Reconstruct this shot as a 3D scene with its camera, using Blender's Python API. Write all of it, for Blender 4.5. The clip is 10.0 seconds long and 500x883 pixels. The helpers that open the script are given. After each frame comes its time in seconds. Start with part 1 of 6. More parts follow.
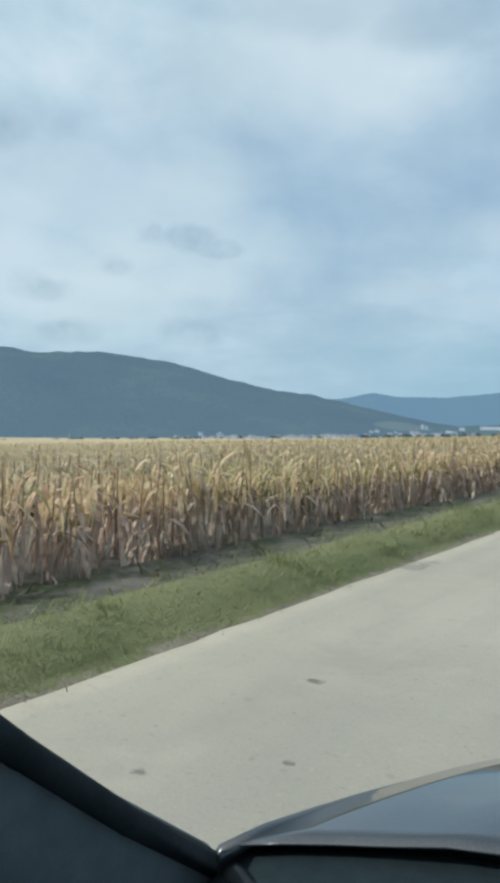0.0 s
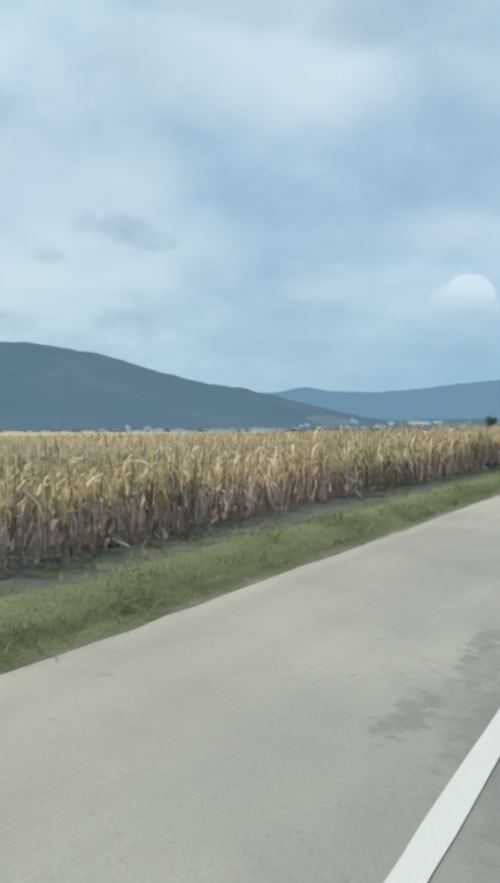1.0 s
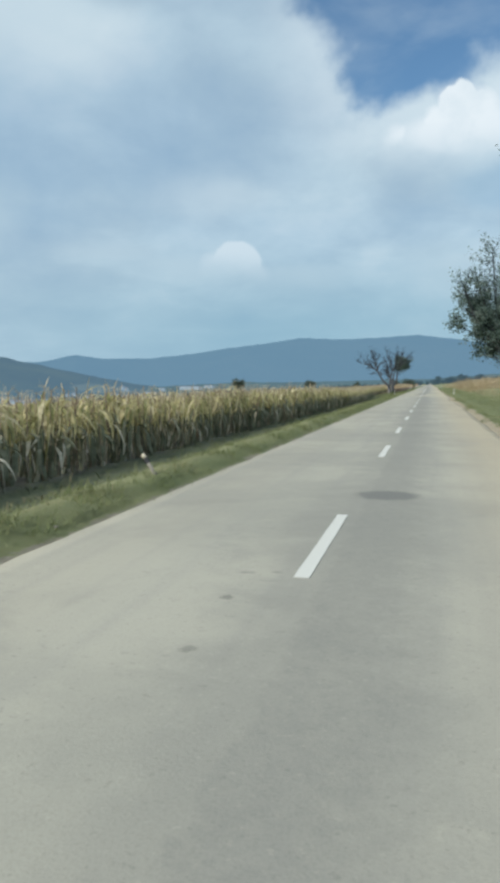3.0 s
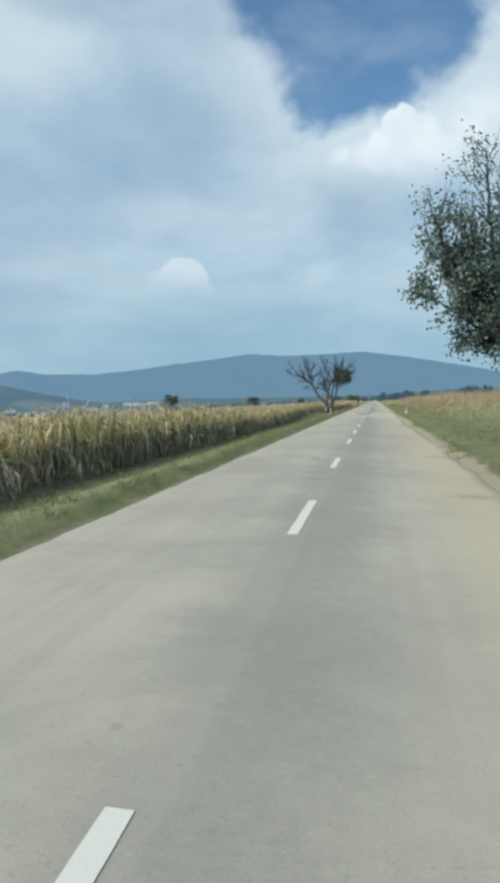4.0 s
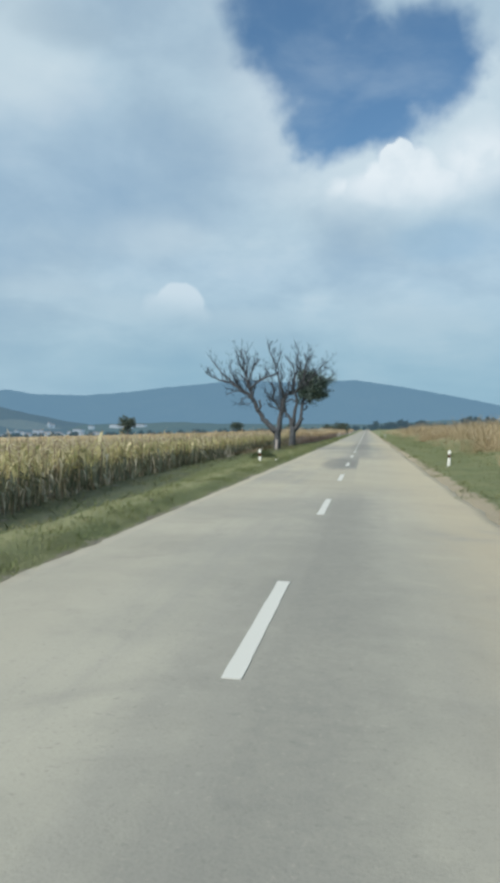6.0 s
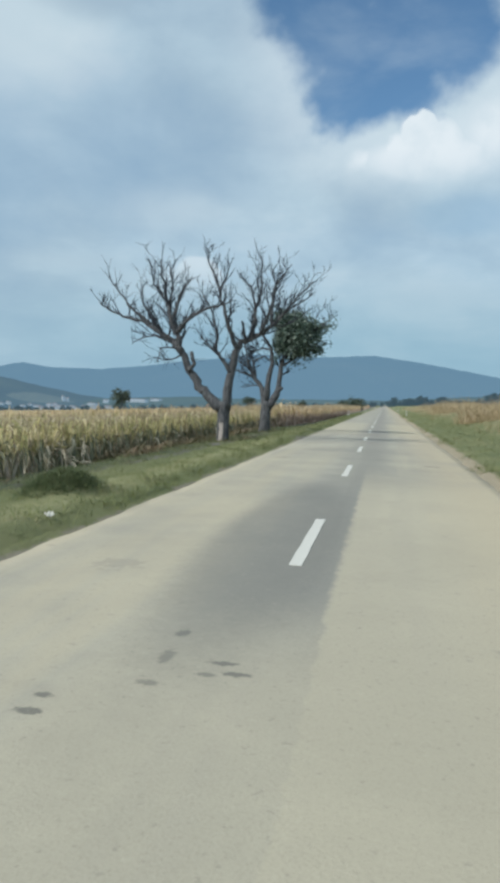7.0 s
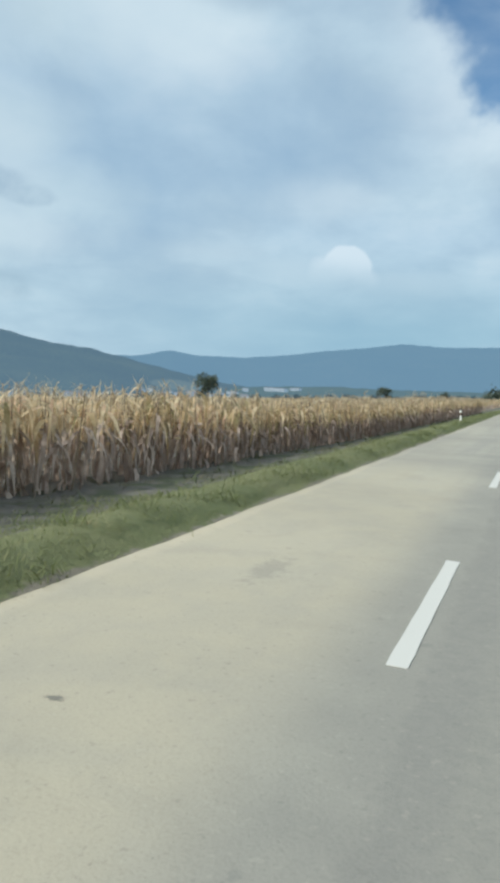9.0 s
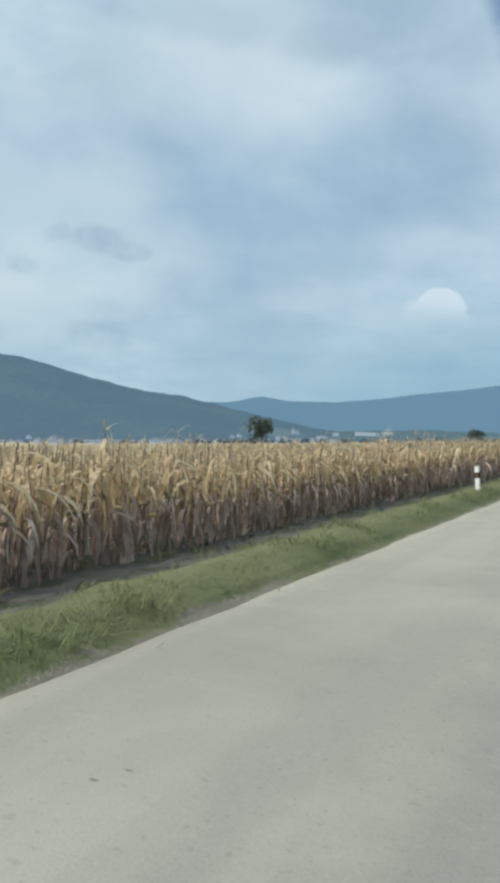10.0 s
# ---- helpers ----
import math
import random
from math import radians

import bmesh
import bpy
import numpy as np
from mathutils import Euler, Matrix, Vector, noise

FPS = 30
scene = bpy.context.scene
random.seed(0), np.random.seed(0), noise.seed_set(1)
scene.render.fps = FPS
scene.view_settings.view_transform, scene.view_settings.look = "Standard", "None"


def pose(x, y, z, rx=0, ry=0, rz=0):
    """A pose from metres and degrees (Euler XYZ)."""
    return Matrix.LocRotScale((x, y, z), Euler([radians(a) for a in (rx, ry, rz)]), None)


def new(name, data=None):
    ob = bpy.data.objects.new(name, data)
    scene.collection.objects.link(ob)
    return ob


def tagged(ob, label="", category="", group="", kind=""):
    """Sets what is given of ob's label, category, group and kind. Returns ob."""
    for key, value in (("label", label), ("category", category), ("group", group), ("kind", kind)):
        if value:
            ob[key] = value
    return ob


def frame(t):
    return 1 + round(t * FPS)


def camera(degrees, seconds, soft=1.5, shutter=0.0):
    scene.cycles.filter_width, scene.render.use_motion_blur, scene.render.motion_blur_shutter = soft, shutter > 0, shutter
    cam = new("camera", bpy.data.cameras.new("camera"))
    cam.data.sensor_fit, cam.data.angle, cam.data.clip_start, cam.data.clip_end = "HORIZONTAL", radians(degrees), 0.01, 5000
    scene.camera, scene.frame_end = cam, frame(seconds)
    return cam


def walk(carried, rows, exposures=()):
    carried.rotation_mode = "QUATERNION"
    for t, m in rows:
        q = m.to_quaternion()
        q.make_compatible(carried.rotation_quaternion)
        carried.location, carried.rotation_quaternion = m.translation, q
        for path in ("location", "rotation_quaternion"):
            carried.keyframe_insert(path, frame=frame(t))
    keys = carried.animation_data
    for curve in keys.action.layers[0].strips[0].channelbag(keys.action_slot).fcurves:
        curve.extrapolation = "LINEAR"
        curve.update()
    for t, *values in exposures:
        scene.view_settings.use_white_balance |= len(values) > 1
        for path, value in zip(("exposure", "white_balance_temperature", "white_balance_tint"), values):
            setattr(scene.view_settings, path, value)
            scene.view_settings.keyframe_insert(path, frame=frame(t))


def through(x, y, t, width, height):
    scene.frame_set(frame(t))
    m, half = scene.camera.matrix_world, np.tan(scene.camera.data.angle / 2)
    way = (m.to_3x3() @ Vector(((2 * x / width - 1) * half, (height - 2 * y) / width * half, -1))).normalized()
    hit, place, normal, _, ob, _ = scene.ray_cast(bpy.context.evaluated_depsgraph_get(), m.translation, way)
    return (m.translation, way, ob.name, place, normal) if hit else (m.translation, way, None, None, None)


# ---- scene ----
# ---------------------------------------------------------------- camera
cam = camera(35.66, 10.0, soft=4.4)
PATH = [
    (0.0, pose(0.63, -8.16, 1.54, 88.14, -1.72, 34.10)),
    (0.5, pose(0.68, 4.14, 1.54, 87.97, -1.75, 32.44)),
    (1.0, pose(0.72, 16.43, 1.54, 87.82, -2.00, 29.33)),
    (1.5, pose(0.83, 28.73, 1.54, 87.80, -1.31, 25.30)),
    (2.0, pose(1.00, 41.04, 1.54, 87.20, -0.71, 20.82)),
    (2.5, pose(0.98, 53.35, 1.54, 86.19, -0.10, 16.64)),
    (3.0, pose(0.96, 65.71, 1.54, 85.70, -0.06, 13.00)),
    (4.5, pose(0.86, 102.83, 1.54, 88.07, -0.20, 8.58)),
    (5.0, pose(0.78, 115.45, 1.54, 89.09, -0.78, 8.51)),
    (5.5, pose(0.75, 127.39, 1.54, 89.22, -1.51, 8.35)),
    (7.0, pose(0.76, 163.86, 1.54, 86.93, -2.21, 9.83)),
    (7.5, pose(0.76, 175.90, 1.54, 86.20, -2.41, 12.01)),
    (8.0, pose(0.73, 187.88, 1.54, 85.31, -3.01, 14.72)),
    (8.5, pose(0.68, 199.82, 1.54, 84.91, -3.05, 17.72)),
    (9.0, pose(0.64, 211.74, 1.54, 85.70, -3.20, 20.49)),
    (9.5, pose(0.55, 223.62, 1.54, 87.15, -2.70, 23.29)),
    (10.0, pose(0.47, 235.47, 1.54, 88.71, -2.32, 27.35)),
]
walk(cam, PATH, exposures=(
    (0.0, 0.0, 5950, 6), (1.5, 0.03, 5950, 6), (2.5, -0.07, 5950, 6), (4.5, -0.05, 5950, 6), (5.25, -0.11, 5950, 6), (7.0, -0.12, 5950, 6),
    (7.5, -0.06, 5950, 6), (8.2, 0.05, 5950, 6), (8.6, 0.10, 5950, 6), (9.1, 0.0, 5950, 6), (10.0, -0.06, 5950, 6)))

rng = np.random.default_rng(7)
rnd = random.Random(11)

# ---------------------------------------------------------------- world and sun
SUN_TO = Vector((0.72, 0.69, -0.77)).normalized()      # way of the sunlight
SUN_EL = math.asin(-SUN_TO.z)
SUN_AZ = math.atan2(-SUN_TO.x, -SUN_TO.y)


def sky_way(az, el):
    a, e = radians(az), radians(el)
    return (-math.sin(a) * math.cos(e), math.cos(a) * math.cos(e), math.sin(e))


class Nodes:
    """Short hand for building a node tree."""

    def __init__(self, tree):
        self.t = tree
        tree.nodes.clear()

    def add(self, kind, **kw):
        n = self.t.nodes.new(kind)
        for k, v in kw.items():
            if k in n.inputs:
                n.inputs[k].default_value = v
        return n

    def link(self, a, b):
        self.t.links.new(a, b)

    def put(self, value, socket):
        if isinstance(value, bpy.types.NodeSocket):
            self.link(value, socket)
        elif value is not None:
            socket.default_value = value

    def math(self, op, a, b=None, c=None, clamp=False):
        n = self.t.nodes.new("ShaderNodeMath")
        n.operation, n.use_clamp = op, clamp
        for i, v in enumerate((a, b, c)):
            self.put(v, n.inputs[i])
        return n.outputs[0]

    def vec(self, op, a, b=None):
        n = self.t.nodes.new("ShaderNodeVectorMath")
        n.operation = op
        self.put(a, n.inputs[0])
        self.put(b, n.inputs[1])
        return n.outputs["Value"] if op in ("DOT_PRODUCT", "LENGTH") else n.outputs[0]

    def noise(self, vector, scale, detail=4.0, rough=0.5, distort=0.0):
        n = self.t.nodes.new("ShaderNodeTexNoise")
        self.put(vector, n.inputs["Vector"])
        n.inputs["Scale"].default_value = scale
        n.inputs["Detail"].default_value = detail
        n.inputs["Roughness"].default_value = rough
        n.inputs["Distortion"].default_value = distort
        return n.outputs[0]

    def step(self, x, a, b):
        n = self.t.nodes.new("ShaderNodeMapRange")
        n.interpolation_type = "SMOOTHSTEP"
        self.put(x, n.inputs[0])
        n.inputs[1].default_value, n.inputs[2].default_value = a, b
        return n.outputs[0]

    def mix(self, fac, a, b, mode="MIX"):
        n = self.t.nodes.new("ShaderNodeMix")
        n.data_type, n.blend_type = "RGBA", mode
        self.put(fac, n.inputs[0])
        for v, s in ((a, n.inputs[6]), (b, n.inputs[7])):
            self.put((*v, 1) if isinstance(v, tuple) and len(v) == 3 else v, s)
        return n.outputs[2]

    def ramp(self, fac, stops):
        n = self.t.nodes.new("ShaderNodeValToRGB")
        while len(n.color_ramp.elements) < len(stops):
            n.color_ramp.elements.new(0.5)
        for e, (p, c) in zip(n.color_ramp.elements, stops):
            e.position, e.color = p, (*c, 1)
        self.put(fac, n.inputs[0])
        return n.outputs[0]

    def bump(self, height, strength, distance):
        n = self.t.nodes.new("ShaderNodeBump")
        n.inputs["Strength"].default_value, n.inputs["Distance"].default_value = strength, distance
        self.put(height, n.inputs["Height"])
        return n.outputs[0]


def make_sky():
    w = bpy.data.worlds.new("sky")
    scene.world = w
    w.use_nodes = True
    g = Nodes(w.node_tree)
    d = g.add("ShaderNodeTexCoord").outputs["Generated"]
    sky = g.add("ShaderNodeTexSky")
    sky.sky_type, sky.sun_disc, sky.sun_elevation, sky.sun_rotation = "NISHITA", False, SUN_EL, SUN_AZ
    sky.dust_density, sky.ozone_density = 1.0, 2.0
    clear = g.mix(1.0, sky.outputs[0], (0.102, 0.122, 0.125), "MULTIPLY")
    sep = g.t.nodes.new("ShaderNodeSeparateXYZ")
    g.link(d, sep.inputs[0])
    z = sep.outputs[2]
    # the cloud layer lies on a plane overhead: far clouds bunch towards the horizon
    flat = g.math("ADD", g.math("MAXIMUM", z, 0.0), 0.22)
    comb = g.t.nodes.new("ShaderNodeCombineXYZ")
    g.link(g.math("DIVIDE", sep.outputs[0], flat), comb.inputs[0])
    g.link(g.math("DIVIDE", sep.outputs[1], flat), comb.inputs[1])
    p = comb.outputs[0]
    warp = g.noise(d, 8.0, 4.0, 0.55)
    fine = g.noise(d, 26.0, 5.0, 0.55)
    n_big = g.noise(p, 0.9, 3.0, 0.5)
    n_mid = g.noise(p, 2.6, 6.0, 0.55, 0.3)
    lay = g.t.nodes.new("ShaderNodeMapping")
    lay.inputs["Scale"].default_value = (1.0, 1.0, 1.35)
    g.link(d, lay.inputs["Vector"])
    n_lay = g.noise(lay.outputs[0], 5.0, 6.0, 0.55, 0.2)
    wob = g.math("ADD", g.math("MULTIPLY", g.math("SUBTRACT", warp, 0.5), 0.085),
                 g.math("MULTIPLY", g.math("SUBTRACT", fine, 0.5), 0.02))

    def near(az, el, r0, r1, k=1.0, tall=1.0):
        """1 inside a ragged spot of r1 degrees, 0 outside r0."""
        v = g.vec("SUBTRACT", d, sky_way(az, el))
        if tall != 1.0:
            v = g.vec("MULTIPLY", v, (1.0, 1.0, 1.0 / tall))
        dist = g.math("ADD", g.vec("LENGTH", v), g.math("MULTIPLY", wob, k))
        return g.step(dist, radians(r0), radians(r1))

    def most(*masks):
        m = masks[0]
        for o in masks[1:]:
            m = g.math("MAXIMUM", m, o)
        return m

    shade = g.math("ADD", g.math("MULTIPLY", n_lay, 0.6), g.math("MULTIPLY", n_mid, 0.4))
    cloud = g.ramp(shade, [(0.33, (0.415, 0.535, 0.635)), (0.45, (0.50, 0.615, 0.69)),
                           (0.54, (0.585, 0.70, 0.76)), (0.66, (0.72, 0.80, 0.83))])
    # thinner veil, bluer, up the middle of the sky
    blue = most(near(30.0, 16.0, 10.0, 1.0, 1.5, 1.2), near(20.0, 17.0, 9.0, 1.0, 1.5, 0.8))
    cloud = g.mix(g.math("MULTIPLY", blue, 0.34), cloud, (0.36, 0.505, 0.64))
    # lighter masses
    light = most(near(27.0, 23.4, 6.0, 1.0, 1.5, 0.7), near(46.5, 15.2, 10.5, 2.0, 1.5, 0.5), near(38.0, 9.5, 7.0, 1.0, 1.5, 0.4), near(50.0, 11.0, 8.0, 1.0, 1.5, 0.4),
                 near(42.5, 13.8, 8.5, 3.0, 1.3, 0.6), near(47.0, 8.5, 11.0, 3.0, 1.3, 0.4), near(29.0, 25.0, 9.0, 1.0, 1.5, 0.8), near(15.5, 13.3, 6.5, 1.0, 1.5, 0.4))
    cloud = g.mix(g.math("MULTIPLY", light, 0.62), cloud, (0.735, 0.81, 0.825))
    pale = most(near(43.5, 9.5, 8.0, 1.5, 1.5, 0.8), near(37.5, 16.5, 6.0, 1.0, 1.5, 0.7), near(34.0, 12.5, 6.0, 0.5, 1.5, 0.6), near(37.0, 23.0, 6.5, 0.5, 1.5, 0.8))
    cloud = g.mix(g.math("MULTIPLY", pale, 0.45), cloud, (0.73, 0.815, 0.80))
    # grey ragged undersides of the low clouds over the near hill
    grey = most(near(39.6, 12.7, 2.9, 0.9, 1.6, 0.38), near(41.4, 12.9, 1.7, 0.4, 1.6, 0.6), near(36.6, 12.0, 1.9, 0.3, 1.6, 0.35), near(49.6, 8.7, 3.3, 1.0, 1.6, 0.45), near(47.2, 5.7, 3.4, 0.6, 1.6, 0.3),
                near(38.4, 6.0, 3.2, 0.5, 1.6, 0.4), near(52.3, 18.7, 2.8, 0.6, 1.6, 0.55), near(44.0, 10.4, 2.0, 0.2, 1.6, 0.5))
    cloud = g.mix(g.math("MULTIPLY", grey, g.math("MULTIPLY_ADD", g.step(fine, 0.3, 0.7), 0.42, 0.22)), cloud, (0.385, 0.485, 0.56))
    faint = most(near(31.5, 27.0, 6.5, 1.0, 1.6, 0.26), near(22.5, 26.0, 4.0, 0.5, 1.6, 0.4))
    cloud = g.mix(g.math("MULTIPLY", faint, 0.36), cloud, (0.40, 0.50, 0.575))
    # the clear gap, open to the north-west, and the bright heap under it
    gap = most(near(5.2, 25.6, 5.6, 3.0, 1.6), near(1.1, 23.4, 5.9, 3.4, 1.6), near(-3.0, 24.6, 5.0, 2.2, 1.6), near(2.7, 21.6, 4.5, 2.7, 1.4), near(5.0, 29.2, 6.0, 3.0, 1.6), near(-0.6, 21.2, 3.0, 1.2, 1.2))
    thin = g.step(n_big, 0.60, 0.40)
    cover = g.math("MULTIPLY_ADD", g.math("MULTIPLY", thin, g.step(z, 0.0, 0.25)), -0.2, 1.0, clamp=True)
    veil = g.math("MULTIPLY", g.step(n_mid, 0.42, 0.68), 0.22)
    cover = g.math("MULTIPLY", cover, g.math("SUBTRACT", 1.0, g.math("MULTIPLY", gap, g.math("SUBTRACT", 0.98, veil))))
    band = g.vec("LENGTH", g.vec("SUBTRACT", d, sky_way(0.0, 24.5)))
    rim = g.math("MULTIPLY", g.step(g.math("ADD", band, wob), radians(13.5), radians(7.5)), g.step(z, 0.47, 0.40))
    rim = g.math("MULTIPLY", rim, g.step(g.math("ADD", z, g.math("MULTIPLY", wob, 0.4)), 0.235, 0.285))
    heap = most(near(-1.3, 18.75, 1.75, 1.35, 1.0), near(0.35, 17.8, 1.75, 1.2, 1.0), near(-2.9, 17.9, 1.9, 1.2, 1.0), near(2.3, 17.0, 1.8, 0.8, 1.0),
                near(-2.2, 16.9, 6.0, 3.6, 0.8, 0.30), near(-7.6, 18.6, 4.4, 1.2, 1.2, 0.7))
    heap = g.math("MULTIPLY", heap, g.step(z, 0.252, 0.305))
    billow = g.step(g.math("ADD", g.math("MULTIPLY", fine, 0.5), g.math("MULTIPLY", warp, 0.5)), 0.36, 0.60)
    under = near(-5.0, 13.3, 6.0, 1.5, 1.4, 0.3)
    cloud = g.mix(g.math("MULTIPLY", under, 0.55), cloud, (0.38, 0.54, 0.67))
    cloud = g.mix(g.math("MULTIPLY", rim, g.math("MULTIPLY_ADD", billow, 0.34, 0.34)), cloud, (0.80, 0.86, 0.875))
    cloud = g.mix(g.math("MULTIPLY", heap, g.math("MULTIPLY_ADD", billow, 0.45, 0.42)), cloud, (0.97, 0.98, 0.97))
    cover = g.math("MAXIMUM", cover, heap)
    # a small rounded head low in the sky, with a long soft foot
    head = g.math("MULTIPLY", most(near(13.8, 8.55, 1.75, 1.45, 0.45), near(15.1, 7.8, 1.45, 0.5, 0.7), near(12.6, 7.6, 1.3, 0.5, 0.7)), g.step(g.math("ADD", z, g.math("MULTIPLY", wob, 0.5)), 0.120, 0.164))
    foot = most(near(17.5, 8.2, 7.0, 1.0, 1.3, 0.2), near(9.5, 7.6, 7.0, 1.0, 1.3, 0.2), near(23.0, 9.2, 5.0, 0.5, 1.3, 0.25), near(-3.0, 7.8, 9.0, 1.0, 1.3, 0.16))
    cloud = g.mix(g.math("MULTIPLY", foot, 0.65), cloud, (0.61, 0.71, 0.76))
    cloud = g.mix(g.math("MULTIPLY", head, 0.95), cloud, (0.83, 0.88, 0.89))
    col = g.mix(cover, clear, cloud)
    # the pale low band over the hills
    low = g.step(z, 0.19, 0.05)
    air = g.mix(g.step(sep.outputs[0], -0.48, -0.15), (0.38, 0.545, 0.635), (0.312, 0.505, 0.605))
    thick = g.math("MULTIPLY_ADD", g.step(sep.outputs[0], -0.40, -0.62), -0.42, 0.72)
    col = g.mix(g.math("MULTIPLY", low, thick), col, air)
    # the veil glows round the sun, behind the walk
    toward = g.vec("DOT_PRODUCT", d, tuple(-SUN_TO))
    glow = g.step(toward, 0.35, 1.0)
    col = g.mix(glow, col, (1.5, 1.45, 1.35))
    bg = g.add("ShaderNodeBackground")
    g.link(col, bg.inputs[0])
    bg.inputs[1].default_value = 0.955
    out = g.add("ShaderNodeOutputWorld")
    g.link(bg.outputs[0], out.inputs[0])


make_sky()
sun = new("sun", bpy.data.lights.new("sun", "SUN"))
sun.data.energy, sun.data.angle, sun.data.color = 3.3, radians(1.2), (1.0, 0.93, 0.80)
sun.matrix_world = Matrix.Translation((0, 0, 80)) @ SUN_TO.to_track_quat("-Z", "Y").to_matrix().to_4x4()


# ---------------------------------------------------------------- materials
def surface(name, build, rough=0.9, metal=0.0, coat=0.0, spec=0.3):
    """build(g, coords) gives the colour, and a bump or None."""
    m = bpy.data.materials.new(name)
    m.use_nodes = True
    g = Nodes(m.node_tree)
    out = g.add("ShaderNodeOutputMaterial")
    b = g.add("ShaderNodeBsdfPrincipled", Roughness=rough, Metallic=metal)
    b.inputs["Coat Weight"].default_value = coat
    b.inputs["Specular IOR Level"].default_value = spec
    co = g.add("ShaderNodeTexCoord").outputs["Object"]
    col, bump = build(g, co)
    g.put(col if isinstance(col, bpy.types.NodeSocket) else (*col, 1), b.inputs["Base Color"])
    if bump is not None:
        g.link(bump, b.inputs["Normal"])
    g.link(b.outputs[0], out.inputs[0])
    return m


def plain(name, colour, rough=0.6, metal=0.0, coat=0.0, vary=0.25, scale=6.0, spec=0.3):
    def build(g, co):
        n = g.noise(co, scale, 6.0, 0.6)
        f = g.noise(co, scale * 9, 3.0, 0.6)
        k = g.math("ADD", g.math("MULTIPLY", n, 0.7), g.math("MULTIPLY", f, 0.3))
        lo = tuple(c * (1 - vary) for c in colour)
        hi = tuple(min(1, c * (1 + vary)) for c in colour)
        return g.mix(g.step(k, 0.3, 0.7), lo, hi), g.bump(f, 0.15, 0.01)
    return surface(name, build, rough, metal, coat, spec)


def leafy(name, stops, through=0.3, rough=0.65, spots=14.0, green=None, spec=0.25, fresh_stops=None):
    """Thin leaves: a colour for each blade, light passing through."""
    m = bpy.data.materials.new(name)
    m.use_nodes = True
    g = Nodes(m.node_tree)
    out = g.add("ShaderNodeOutputMaterial")
    isl = g.add("ShaderNodeNewGeometry").outputs["Random Per Island"]
    co = g.add("ShaderNodeTexCoord").outputs["Object"]
    patch = g.noise(co, 0.35, 3.0, 0.5)
    clump = g.noise(co, 1.7, 2.0, 0.5)
    f = g.math("ADD", g.math("MULTIPLY", isl, 0.7), g.math("MULTIPLY", g.math("SUBTRACT", patch, 0.5), 0.9), clamp=True)
    f = g.math("ADD", f, g.math("MULTIPLY", g.math("SUBTRACT", clump, 0.5), 1.1), clamp=True)
    f = g.math("ADD", f, 0.2 if green else 0.1, clamp=True)
    if green:
        # a stretch of the field that has not dried so far
        sep = g.t.nodes.new("ShaderNodeSeparateXYZ")
        g.link(g.add("ShaderNodeNewGeometry").outputs["Position"], sep.inputs[0])
        stretch = g.math("MULTIPLY", g.step(sep.outputs[1], green[0], green[1]), g.step(sep.outputs[1], green[3], green[2]))
        drift = g.noise(co, 0.11, 2.0, 0.5)
        fresh = g.math("MAXIMUM", stretch, g.math("MULTIPLY", g.step(drift, 0.46, 0.62), g.math("MULTIPLY", g.step(sep.outputs[1], 228.0, 204.0), 0.8)))
    col = g.ramp(f, stops)
    if green:
        col = g.mix(g.math("MULTIPLY", fresh, 0.85), col, g.ramp(f, fresh_stops))
    grain = g.noise(co, spots, 4.0, 0.6)
    col = g.mix(g.step(grain, 0.35, 0.75), col, g.mix(1.0, col, (0.72, 0.68, 0.64), "MULTIPLY"))
    b = g.add("ShaderNodeBsdfPrincipled", Roughness=rough)
    b.inputs["Specular IOR Level"].default_value = spec
    t = g.add("ShaderNodeBsdfTranslucent")
    g.link(col, b.inputs["Base Color"])
    g.link(col, t.inputs["Color"])
    mx = g.add("ShaderNodeMixShader")
    mx.inputs[0].default_value = through
    g.link(b.outputs[0], mx.inputs[1])
    g.link(t.outputs[0], mx.inputs[2])
    g.link(mx.outputs[0], out.inputs[0])
    return m


